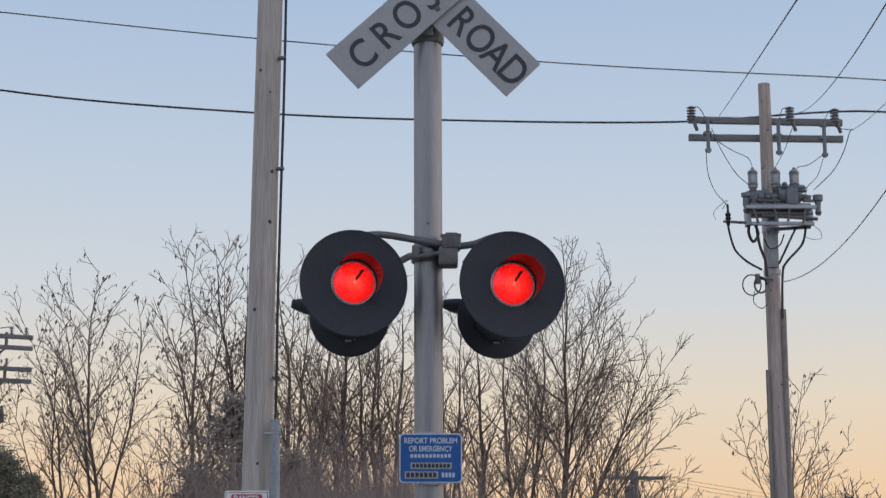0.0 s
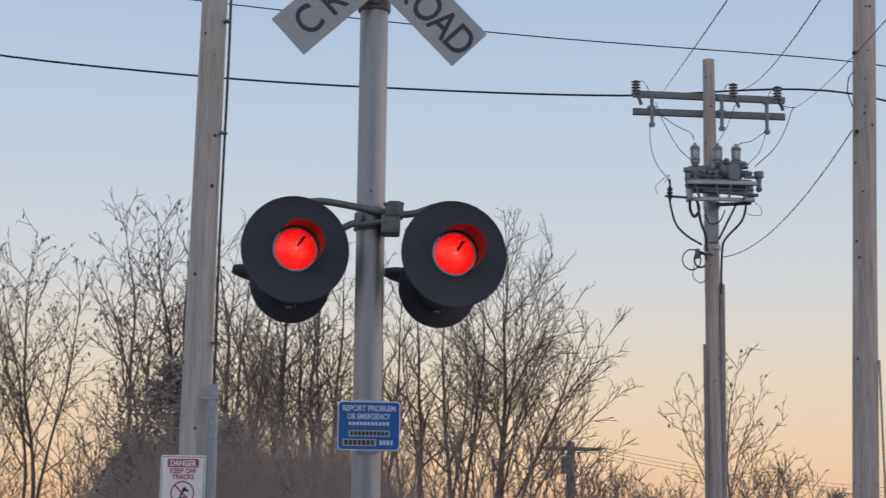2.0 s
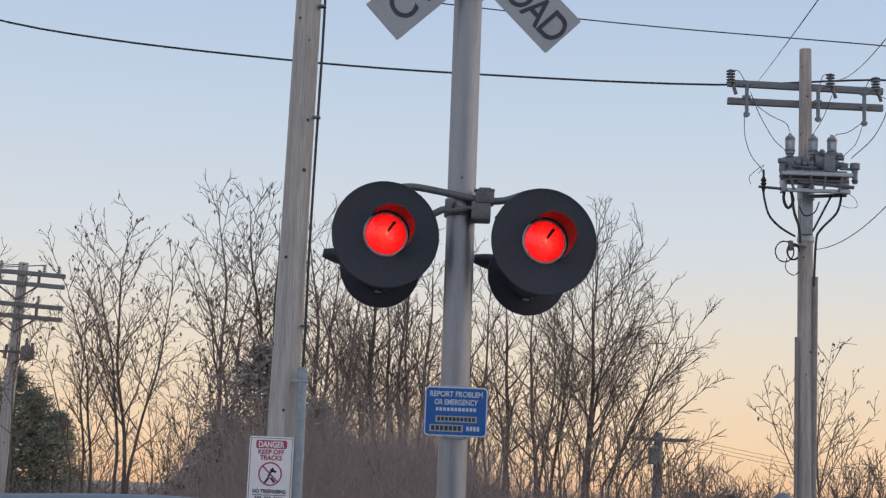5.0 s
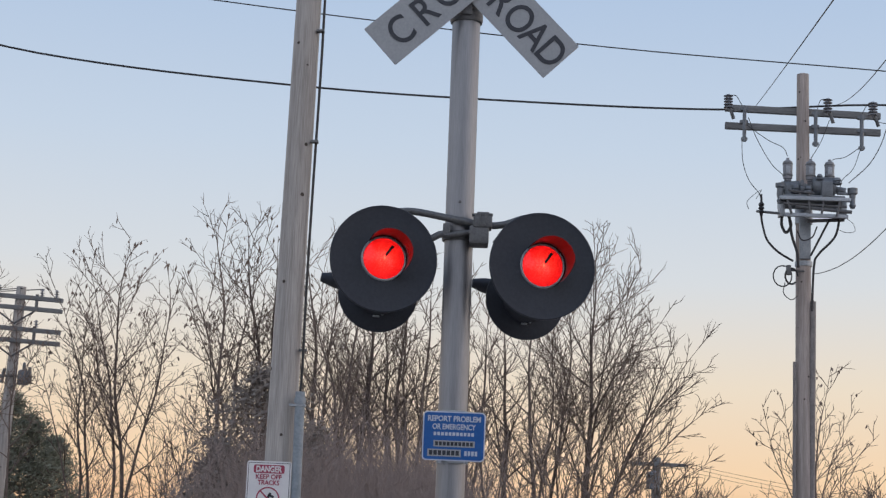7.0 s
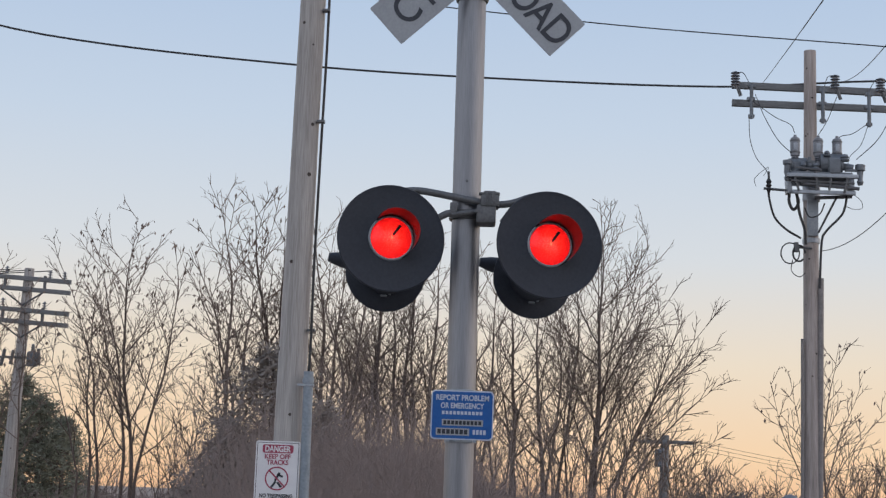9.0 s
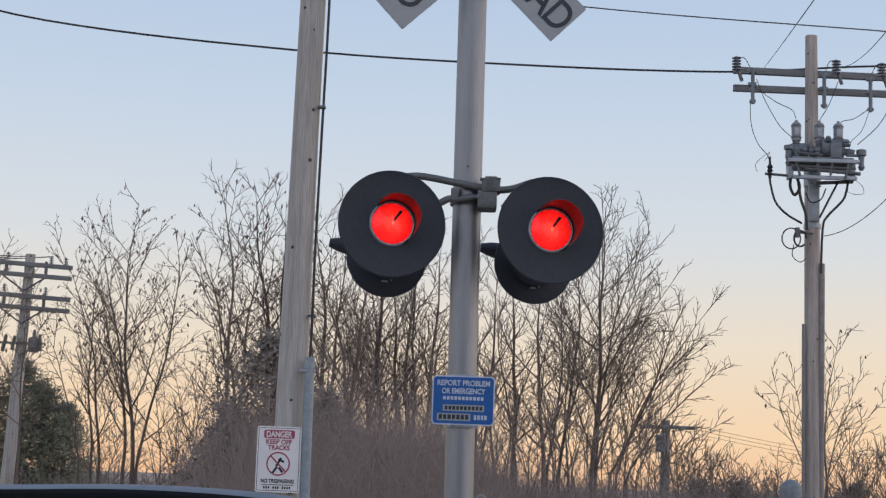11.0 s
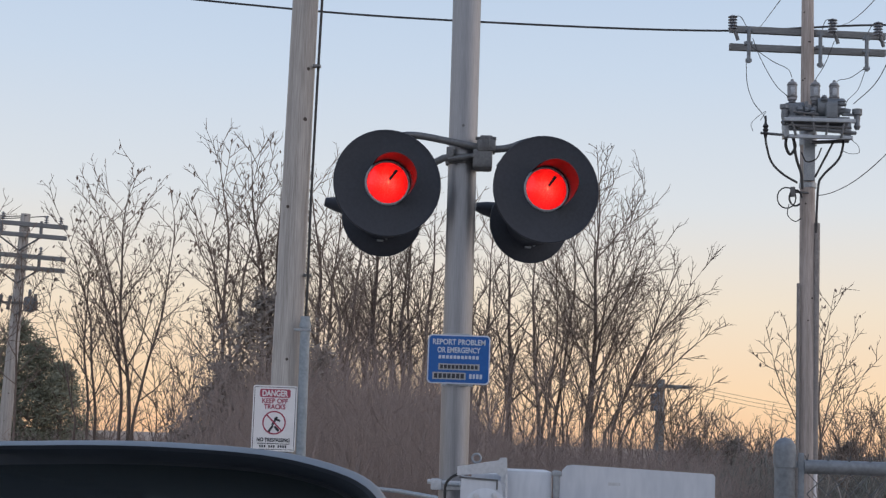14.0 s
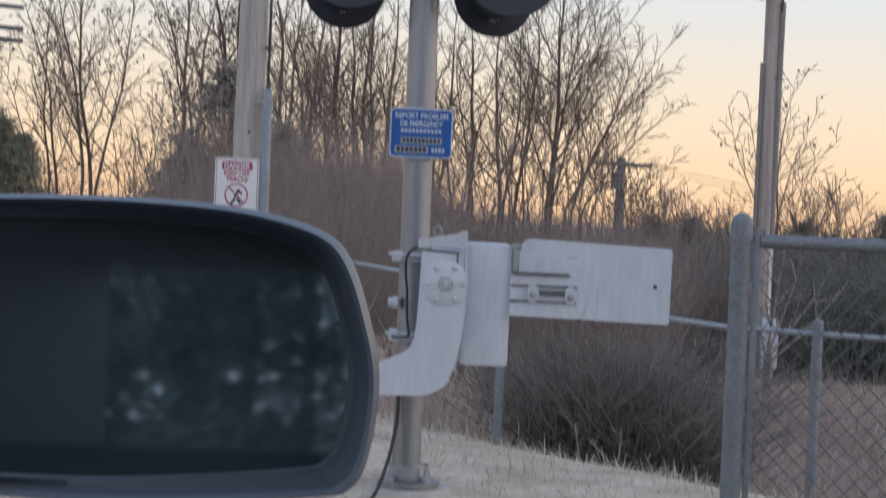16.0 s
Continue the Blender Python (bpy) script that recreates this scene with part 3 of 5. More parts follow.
pole_a = wooden_pole("utility_pole", -1.50, 12.8, -0.6, 8.6, 0.128, 0.092, POLE_WOOD, "tall weathered grey wooden utility pole with a conduit", 3, 0.07)
part("conduit", Shape().tube([(-1.325, 12.66, -0.4), (-1.328, 12.66, 1.2), (-1.338, 12.66, 2.29)], 0.040, 16).tube([(-1.338, 12.66, 2.20), (-1.338, 12.66, 2.24)], 0.047, 16), CONDUIT, pole_a, "grey-blue plastic conduit")
part("conduit_strap", Shape().box((-1.42, 12.62, 2.17), (-1.29, 12.68, 2.19), 0.004), ZINC, pole_a)
part("down_cable", Shape().tube(bend([(-1.338, 12.66, 2.25), (-1.335, 12.68, 2.6), (-1.342, 12.72, 3.2), (-1.336, 12.74, 4.1), (-1.325, 12.74, 5.0), (-1.322, 12.74, 6.0), (-1.31, 12.74, 8.4)]), 0.011, 8), CABLE, pole_a, "black cable down the pole")
for z in (2.62, 4.35, 5.30, 6.4):
    part("cable_clip", Shape().box((-1.375, 12.70, z), (-1.312, 12.76, z + 0.02), 0.003), CASTING, pole_a)

DX, DZ, DY = -1.549, 1.469, 12.64
danger = thing("danger_sign", (DX, DY, DZ - 0.26), "white danger sign with red and black print on the wooden pole", "sign")
part("plate", Shape().prism(rounded(0.352, 0.520, 0.018, 5, DX, DZ), DY, DY + 0.004), WHITE_PLATE, danger)
part("sign_post_strap", Shape().box((DX + 0.02, DY + 0.004, DZ - 0.2), (DX + 0.07, DY + 0.05, DZ + 0.2), 0.003), ZINC, danger)
s = Shape()
for x0, z0, x1, z1 in ((-0.166, 0.244, 0.166, 0.248), (-0.166, -0.248, 0.166, -0.244), (-0.166, -0.244, -0.162, 0.244), (0.162, -0.244, 0.166, 0.244)):
    s.box((DX + x0, DY - 0.0012, DZ + z0), (DX + x1, DY - 0.0002, DZ + z1))
part("border", s, LETTER, danger)
part("heading_panel", Shape().prism(rounded(0.245, 0.066, 0.016, 5, DX, DZ + 0.198), DY - 0.0018, DY), RED_PRINT, danger, "red panel")
part("heading", lettering(Shape(), "DANGER", 0.066, (DX, DY - 0.0032, DZ + 0.198), 0, 0.205, 0.002), WHITE_PLATE, danger)
s = lettering(Shape(), "KEEP OFF", 0.052, (DX, DY - 0.0022, DZ + 0.138), 0, 0.205, 0.0012)
lettering(s, "TRACKS", 0.052, (DX, DY - 0.0022, DZ + 0.092), 0, 0.172, 0.0012)
part("lettering", s, RED_PRINT, danger, "red words")
part("lower_lettering", lettering(Shape(), "NO TRESPASSING", 0.042, (DX, DY - 0.0022, DZ - 0.171), 0, 0.262, 0.0012), LETTER, danger, "black words")
s = Shape().box((DX - 0.13, DY - 0.0022, DZ - 0.203), (DX + 0.13, DY - 0.001, DZ - 0.198))
for k in range(12):
    if k not in (3, 7):
        s.box((DX - 0.11 + 0.0185 * k, DY - 0.0022, DZ - 0.232), (DX - 0.098 + 0.0185 * k, DY - 0.001, DZ - 0.212))
part("print_bars", s, LETTER, danger)
s = Shape().lathe((DX, DY - 0.001, DZ - 0.035), (0, -1, 0), [(0.094, 0), (0.094, 0.0012), (0.083, 0.0012), (0.083, 0)], 40)
m = Matrix.Translation((DX, DY, DZ - 0.035)) @ Matrix.Rotation(radians(45), 4, "Y")
s.box((-0.086, -0.0030, -0.006), (0.086, -0.0018, 0.006), 0, m)
part("prohibition_ring", s, RED_PRINT, danger, "red ring and slash")
s = Shape()
for turn, x, z, w in ((-62, 0.004, -0.006, 0.075), (50, 0.022, -0.068, 0.05), (-55, -0.026, -0.070, 0.065), (20, 0.024, 0.004, 0.05)):
    s.box((-w / 2, -0.0018, -0.009), (w / 2, -0.0008, 0.009), 0, Matrix.Translation((DX + x, DY, DZ - 0.035 + z + 0.02)) @ Matrix.Rotation(radians(turn), 4, "Y"))
part("pictogram_bars", s, LETTER, danger)

# pole with crossarms and switchgear
PX, PY = 5.38, 25.5
gear = wooden_pole("utility_pole", PX + 0.03, PY, -1.5, 8.83, 0.172, 0.098, POLE_WARM, "brown wooden utility pole with crossarms and switchgear", 8, -0.04)


def insulator(at, parent, h=0.24, r=0.078, n=5):
    prof = [(0.0, 0), (0.02, 0)]
    for k in range(n):
        b = 0.02 + k * h / n
        prof += [(0.025, b), (r, b + 0.008), (r * 0.92, b + 0.02), (0.028, b + 0.03)]
    part("insulator", Shape().lathe(at, (0, 0, 1), prof + [(0.03, h + 0.01), (0.0, h + 0.02)], 14), PORCELAIN, parent, "grey ribbed porcelain insulator")


for z0, dz in ((8.222, -0.035), (7.930, -0.02)):
    m = Matrix.Translation((PX + 0.005, PY + 0.135, z0)) @ Matrix.Rotation(radians(-dz * 35), 4, "Y")
    part("crossarm", Shape().box((-1.284, -0.045, -0.055), (1.284, 0.045, 0.055), 0.008, m), ARM_WOOD, gear, "grey wooden crossarm")
for x, z in ((4.15, 8.20), (5.78, 8.19), (6.52, 8.16)):
    insulator((x, PY - 0.16, z), gear)
    part("insulator_pin", Shape().tube([(x + 0.03, PY - 0.16, z + 0.02), (x + 0.09, PY - 0.16, z - 0.16)], 0.03, 8), CASTING, gear)
for x, z in ((4.40, 8.06), (5.56, 8.02), (6.31, 7.98)):
    part("cutout_fuse", Shape().tube([(x, PY - 0.26, z - 0.42), (x, PY - 0.26, z + 0.18)], 0.032, 10).box((x - 0.06, PY - 0.28, z + 0.10), (x + 0.06, PY - 0.20, z + 0.16), 0.01).box((x - 0.07, PY - 0.28, z - 0.12), (x + 0.06, PY - 0.18, z - 0.06), 0.01).box((x - 0.05, PY - 0.28, z - 0.40), (x + 0.05, PY - 0.22, z - 0.35), 0.01), EQUIP, gear, "grey fuse cutout")
for x in (5.116, 5.486, 5.79):
    part("bushing", Shape().lathe((x, PY - 0.42, 6.88), (0, 0, 1), [(0, 0), (0.085, 0), (0.085, 0.05), (0.04, 0.06), (0.04, 0.09), (0.065, 0.10), (0.04, 0.115), (0.065, 0.13), (0.05, 0.15), (0.074, 0.17), (0.078, 0.41), (0.07, 0.455), (0.04, 0.475), (0.028, 0.48), (0.024, 0.51), (0, 0.515)], 18), PORCELAIN, gear, "grey porcelain bushing")
    for z in (0.21, 0.40):
        part("bushing_band", Shape().lathe((x, PY - 0.42, 6.88 + z), (0, 0, 1), [(0.074, 0), (0.084, 0.004), (0.084, 0.022), (0.072, 0.026)], 18), CASTING, gear)
    part("bushing_window", Shape().box((x - 0.040, PY - 0.502, 7.13), (x + 0.025, PY - 0.49, 7.25), 0.004), ZINC, gear)
part("switch_tank", Shape().box((5.02, PY - 0.62, 6.68), (6.00, PY - 0.22, 6.76), 0.02).box((5.62, PY - 0.64, 6.74), (5.80, PY - 0.36, 6.98), 0.02).tube([(5.50, PY - 0.42, 6.93), (5.86, PY - 0.42, 6.93)], 0.165, 20).tube([(5.84, PY - 0.42, 6.90), (6.04, PY - 0.46, 6.86)], 0.06, 12).tube([(5.14, PY - 0.44, 6.76), (5.14, PY - 0.44, 6.92)], 0.09, 14).tube([(5.38, PY - 0.46, 6.74), (5.38, PY - 0.46, 6.96)], 0.06, 12).tube([(5.02, PY - 0.42, 6.90), (5.30, PY - 0.42, 6.92)], 0.10, 16), EQUIP, gear, "grey switchgear tank")
part("platform_beam", Shape().box((4.95, PY - 0.66, 6.66), (6.08, PY - 0.58, 6.72), 0.008).box((5.00, PY - 0.24, 6.60), (6.05, PY - 0.16, 6.68), 0.008).box((5.04, PY - 0.60, 6.40), (6.05, PY - 0.54, 6.46), 0.008).box((4.98, PY - 0.5, 6.42), (5.06, PY - 0.3, 6.72), 0.01).box((5.95, PY - 0.5, 6.42), (6.05, PY - 0.3, 6.74), 0.01), ZINC, gear)
for x, z, r, h in ((5.22, 6.78, 0.055, 0.14), (5.32, 6.84, 0.04, 0.16), (5.42, 6.80, 0.06, 0.10), (5.60, 7.02, 0.05, 0.09), (5.88, 6.95, 0.07, 0.11)):
    part("tank_fitting", Shape().lathe((x, PY - 0.56, z), (0, 0, 1), [(0, 0), (r, 0), (r * 1.15, h * 0.2), (r * 0.7, h * 0.4), (r, h * 0.6), (r * 0.6, h), (0, h + 0.01)], 12), EQUIP, gear)
for x0, z0, x1, z1 in ((5.06, 6.70, 5.14, 6.44), (5.40, 6.76, 5.44, 6.46), (5.66, 6.74, 5.62, 6.46), (5.92, 6.72, 5.86, 6.42), (5.02, 6.60, 6.02, 6.58), (5.10, 6.82, 5.50, 6.78)):
    part("tank_brace", Shape().tube([(x0, PY - 0.62, z0), (x1, PY - 0.62, z1)], 0.020, 6), CASTING, gear)
part("surge_arrester", Shape().lathe((4.98, PY - 0.5, 6.62), (0, 0, 1), [(0, 0), (0.04, 0), (0.055, 0.05), (0.04, 0.08), (0.055, 0.14), (0.05, 0.25), (0.075, 0.27), (0.075, 0.33), (0, 0.34)], 12), EQUIP, gear)
part("surge_arrester", Shape().lathe((6.14, PY - 0.5, 6.58), (0, 0, 1), [(0, 0), (0.035, 0), (0.055, 0.05), (0.04, 0.08), (0.05, 0.22), (0.08, 0.24), (0.08, 0.33), (0, 0.35)], 12).box((5.9, PY - 0.52, 6.80), (6.14, PY - 0.46, 6.84), 0.01), EQUIP, gear)
part("operating_rod", Shape().tube([(5.2, PY - 0.6, 6.56), (6.10, PY - 0.6, 6.50)], 0.03, 8).tube([(4.62, PY - 0.4, 6.50), (5.3, PY - 0.4, 6.46)], 0.022, 8).tube([(5.45, PY - 0.35, 6.38), (6.04, PY - 0.35, 6.42)], 0.03, 8), CASTING, gear)
part("cable_termination", Shape().lathe((4.70, PY - 0.4, 6.42), (0, 0, 1), [(0.02, 0), (0.03, 0.05), (0.05, 0.07), (0.03, 0.10), (0.05, 0.13), (0.03, 0.16), (0.05, 0.19), (0.02, 0.24), (0.015, 0.36), (0, 0.37)], 12), CABLE, gear)
for pts, r in (([(4.70, 6.45), (4.72, 6.30), (4.80, 6.03), (4.98, 5.84), (5.22, 5.70)], 0.022), ([(5.96, 6.45), (5.93, 6.25), (5.86, 6.08), (5.62, 5.82), (5.55, 5.62), (5.52, 4.9)], 0.024),
               ([(5.15, 6.45), (5.20, 6.10), (5.28, 5.85), (5.30, 5.6)], 0.028), ([(5.80, 6.40), (5.66, 6.12), (5.50, 5.80)], 0.022), ([(5.05, 6.50), (5.03, 6.30), (5.10, 6.16), (5.18, 6.28), (5.14, 6.44)], 0.03),
               ([(5.28, 6.2), (5.36, 6.05), (5.52, 6.10), (5.60, 6.28)], 0.014), ([(4.38, 7.66), (4.40, 7.30), (4.50, 7.00), (4.66, 6.80), (4.69, 6.72)], 0.008), ([(4.48, 8.05), (4.62, 7.70), (4.85, 7.30), (5.06, 7.10)], 0.008),
               ([(4.45, 7.92), (4.80, 7.68), (5.05, 7.56), (5.12, 7.42)], 0.008), ([(6.28, 7.60), (6.05, 7.44), (5.88, 7.40), (5.80, 7.32)], 0.008), ([(6.30, 7.58), (6.18, 7.25), (6.0, 7.05), (5.97, 6.82)], 0.007),
               ([(5.80, 8.05), (5.66, 7.68), (5.53, 7.45), (5.50, 7.40)], 0.008), ([(4.16, 8.40), (4.28, 8.40), (4.38, 8.24)], 0.008), ([(5.60, 8.22), (5.66, 8.38), (5.80, 8.40)], 0.008), ([(6.52, 8.36), (6.42, 8.34), (6.33, 8.18)], 0.008),
               ([(6.06, 6.44), (6.18, 6.34), (6.20, 6.22), (6.06, 6.20), (5.94, 6.24)], 0.006), ([(4.50, 6.52), (4.48, 6.66), (4.70, 6.85), (4.62, 6.70)], 0.006)):
    part("jumper_cable", Shape().tube(bend([(x - 0.06, PY - 0.38, z) for x, z in pts], 5), r * (0.76 if r < 0.01 else 0.82), 7), CABLE, gear)
part("cable_coil", Shape().tube([(5.00 + 0.15 * math.cos(k * 0.42), PY - 0.2, 5.40 + 0.17 * math.sin(k * 0.42)) for k in range(17)], 0.011, 7)
     .tube([(5.14 + 0.10 * math.cos(k * 0.42), PY - 0.22, 5.40 + 0.13 * math.sin(k * 0.42)) for k in range(14)], 0.016, 7)
     .tube(bend([(5.04, PY - 0.2, 5.30), (5.02, PY - 0.2, 5.12), (5.14, PY - 0.2, 5.02), (5.24, PY - 0.2, 5.08)], 5), 0.007, 6), CABLE, gear)
part("coil_bracket", Shape().box((5.06, PY - 0.24, 5.42), (5.13, PY - 0.16, 5.58), 0.01).tube([(5.10, PY - 0.2, 5.50), (5.36, PY - 0.14, 5.50)], 0.016, 8), CASTING, gear)
part("pole_band", Shape().lathe((PX, PY, 5.6), (0, 0, 1), [(0.125, 0), (0.14, 0), (0.14, 0.08), (0.125, 0.08)], 24).lathe((PX, PY, 6.30), (0, 0, 1), [(0.12, 0), (0.14, 0), (0.14, 0.28), (0.12, 0.28)], 24).box((5.28, PY - 0.18, 5.70), (5.46, PY - 0.12, 6.3), 0.01), ZINC, gear)
part("riser_conduit", Shape().tube([(5.222, PY - 0.10, -1.4), (5.22, PY - 0.10, 4.03)], 0.028, 10), GUARD, gear)
part("riser_guard", Shape().tube([(5.50, PY - 0.10, -1.4), (5.50, PY - 0.10, 2.0), (5.515, PY - 0.08, 5.02)], 0.050, 12), GUARD, gear, "brown-grey cable guard")
part("pole_cabinet", Shape().box((5.36, PY - 0.40, -0.86), (5.63, PY - 0.19, -0.06), 0.02), GREY_PAINT, gear, "pale grey pole box")
part("pole_strap", Shape().tube([(5.50, PY - 0.14, -1.4), (5.50, PY - 0.14, 1.05)], 0.03, 8), WHITE_PLATE, gear)

for ob in gear.children:
    kind = ob.name.split(".")[0]
    if kind in ("bushing", "bushing_band", "bushing_window", "tank_fitting", "tank_brace", "switch_tank", "platform_beam", "surge_arrester", "operating_rod", "cable_termination"):
        ob.location = (-0.085, 0, -0.09)
    elif kind == "jumper_cable":
        ob.location = (-0.025, 0, -0.08)
    elif kind in ("cutout_fuse", "insulator", "insulator_pin"):
        ob.location = (-0.045, 0, -0.05)

# pole nearer the road on the far right, bare
pole_c = wooden_pole("utility_pole", 4.83, 16.0, -1.2, 9.2, 0.140, 0.108, POLE_WARM, "plain weathered brown wooden utility pole", 21, 0.29)
part("guy_guard", Shape().tube([(5.12, 15.9, -0.8), (5.055, 15.9, 2.9)], 0.012, 6), ZINC, pole_c)

for x, z in [(5.02, 6.64), (5.03, 6.16), (4.89, 6.14), (4.99, 5.85), (4.98, 5.55), (4.97, 5.48), (5.05, 5.36), (4.89, 5.29)]:
    part("bolt", Shape().lathe((x, 15.90, z), (0, -1, 0), [(0, -0.04), (0.018, -0.04), (0.018, 0.006), (0.010, 0.008), (0.010, 0.024), (0, 0.026)], 8), KNOT, pole_c)

# far pole with four crossarms
FX, FY = -12.5, 43.0
far_pole = wooden_pole("utility_pole", FX - 0.15, FY, -1.4, 7.12, 0.20, 0.13, POLE_WOOD, "distant wooden utility pole with four crossarms", 30, 0.25)
for z in (6.82, 6.52, 5.94, 5.62):
    part("crossarm", Shape().box((-1.26, -0.25, -0.06), (1.26, -0.13, 0.06), 0.01, Matrix.Translation((FX + 0.08, FY, z)) @ Matrix.Rotation(radians(3.2), 4, "Y")), ARM_WOOD, far_pole)
for x, z in ((-13.5, 6.93), (-12.95, 6.93), (-11.75, 6.84), (-11.35, 6.82), (-13.0, 6.05), (-11.85, 5.98)):
    insulator((x, FY - 0.19, z), far_pole, 0.2, 0.07, 3)
for x in (-12.98, -11.88):
    for z in (6.5, 5.6):
        part("arm_brace", Shape().tube([(x, FY - 0.2, z), (x, FY - 0.2, z + 0.4)], 0.05, 6), CASTING, far_pole)
for z in (6.50, 5.60):
    for sx in (-1, 1):
        part("arm_brace", Shape().tube([(FX + 0.06 + 0.62 * sx, FY - 0.2, z), (FX + 0.04, FY - 0.2, z - 0.42)], 0.025, 6), CASTING, far_pole)
part("transformer", Shape().lathe((FX + 0.40, FY - 0.1, 4.42), (0, 0, 1), [(0, 0), (0.15, 0), (0.16, 0.05), (0.16, 0.34), (0.12, 0.40), (0.05, 0.42), (0.04, 0.60), (0, 0.62)], 16), EQUIP, far_pole, "grey pole transformer")
part("fuse_rack", Shape().box((FX - 0.55, FY - 0.2, 4.62), (FX + 0.66, FY - 0.1, 4.68), 0.01).tube([(FX - 0.42, FY - 0.2, 4.40), (FX - 0.34, FY - 0.2, 4.86)], 0.05, 8).tube([(FX - 0.16, FY - 0.2, 4.45), (FX - 0.10, FY - 0.2, 4.84)], 0.05, 8).tube([(FX + 0.62, FY - 0.2, 4.45), (FX + 0.58, FY - 0.2, 4.90)], 0.045, 8).tube([(FX + 0.02, FY - 0.2, 4.30), (FX + 0.60, FY - 0.2, 4.64)], 0.022, 6), CASTING, far_pole)

hidden_pole = wooden_pole("utility_pole", 8.35, 70.0, -1.4, 4.3, 0.26, 0.18, ARM_WOOD, "distant wooden utility pole behind bare branches", 40, 0.05)
part("crossarm", Shape().box((7.2, 69.6, 3.90), (9.6, 69.75, 4.06), 0.02), ARM_WOOD, hidden_pole)
part("transformer", Shape().lathe((8.2, 69.6, 2.9), (0, 0, 1), [(0, 0), (0.3, 0), (0.3, 0.7), (0.1, 0.8), (0, 0.8)], 14), EQUIP, hidden_pole)

# ---- overhead wires ----
def wire(pts, r, mat=CABLE, label="thin dark overhead wire against the sky"):
    single("overhead_wire", Shape().tube(pts, r, 6), mat, label, "wire", "overhead wires")


wire(bend([(-24, 30, 11.55), (-14, 30, 11.05), (-8.70, 30, 10.03), (-3.70, 30, 9.57), (0.5, 30, 9.41), (4.60, 30, 9.385), (8.68, 30, 9.585), (12.5, 30, 8.9), (20, 30, 8.6)]), 0.020, CABLE, "thick black twisted cable hung across the sky")
wire(bend([(-24, 30, 13.1), (-14, 30, 12.2), (-8.78, 30, 11.63), (-3.73, 30, 11.09), (2.6, 30, 10.56), (8.71, 30, 10.23), (12.0, 30, 9.9), (20, 30, 9.7)]), 0.012)
for p, q, sag in (((4.54, 25.3, 8.2), (1.13, 3.12, 3.05), 0.02), ((5.79, 25.3, 8.27), (1.45, 3.12, 3.36), 0.30), ((6.74, 25.2, 7.97), (1.98, 3.16, 3.58), 0.18)):
    wire(hang(p, q, sag), 0.0045)
wire(hang((5.53, PY - 0.1, 5.47), (4.87, 16.0, 5.32), 0.30), 0.0065)
wire(bend([(4.87, 15.95, 5.56), (4.82, 15.95, 5.72), (4.84, 15.95, 5.88), (4.89, 15.95, 5.94)]), 0.006)
wire(bend([(6.02, PY - 0.4, 6.93), (6.34, PY - 0.4, 7.24), (6.53, PY - 0.4, 7.56), (6.65, PY - 0.4, 7.90), (6.74, PY - 0.3, 7.97)]), 0.008)
wire(bend([(6.44, PY - 0.35, 8.00), (6.58, PY - 0.35, 7.96), (6.74, PY - 0.3, 7.97)]), 0.006)
for k in range(3):
    wire(hang((-12.9 + 0.6 * k, FY - 0.2, 7.05), (-30, 60 + k, 9.6), 0.3), 0.014)
    wire(hang((8.0 + k * 0.8, 70, 4.1), (40 + k, 95, 2.6 + 0.3 * k), 0.9), 0.008)

# ---- chain-link fence ----
fence = thing("chain_link_fence", (0.91, 4.6, 0), "galvanised chain-link fence with a domed corner post", "fence")
part("corner_post", Shape().tube([(0.914, 4.6, -0.1), (0.910, 4.6, 1.325)], 0.0290, 28), FENCE_ZINC, fence, "thick galvanised corner post")
part("post_cap", Shape().lathe((0.910, 4.6, 1.312), (0, 0, 1), [(0.0290, 0), (0.0325, 0.0), (0.0325, 0.04), (0.031, 0.052), (0.025, 0.064), (0.014, 0.073), (0, 0.076)], 28), FENCE_ZINC, fence, "domed post cap")
RX = 0.972
for z in (1.312, 1.19, 0.84, 0.50, 0.2):
    part("tension_band", Shape().lathe((0.911, 4.6, z - 0.011), (0, 0, 1), [(0.0290, 0), (0.0322, 0.001), (0.0322, 0.021), (0.0290, 0.022)], 24).box((0.935, 4.592, z - 0.009), (0.980, 4.600, z + 0.009), 0.002), FENCE_ZINC, fence)
part("top_rail", Shape().tube([(RX - 0.01, 4.60, 1.306), (2.4, 4.75, 1.310), (4.2, 4.95, 1.312)], 0.0205, 18), FENCE_ZINC, fence)
part("tension_bar", Shape().box((RX - 0.026, 4.588, 0.06), (RX - 0.008, 4.596, 1.345), 0.002), FENCE_ZINC, fence)
for x in (2.6, 4.2):
    part("line_post", Shape().tube([(x, 4.6 + (x - RX) * 0.107, -0.1), (x, 4.6 + (x - RX) * 0.107, 1.30)], 0.024, 14), FENCE_ZINC, fence)
links, P = Shape(), 0.0310
for k in range(-42, 108):
    for sgn in (1, -1):
        pts = []
        for j in range(42):
            z = 0.05 + P * j
            x = RX + 2 * P * (k if sgn > 0 else k) + sgn * P * j
            if RX - 0.012 <= x <= 4.2:
                yy = 4.592 + (x - RX) * 0.107 + (0.003 if (j + (sgn > 0)) % 2 else -0.003)
                pts.append((x, yy, z))
        if len(pts) > 1:
            links.tube(pts, 0.0018, 4, False)
tagged(part("chain_link_mesh", links, MESH_WIRE, fence, "galvanised diamond wire mesh"), kind="stuff")
links = Shape()
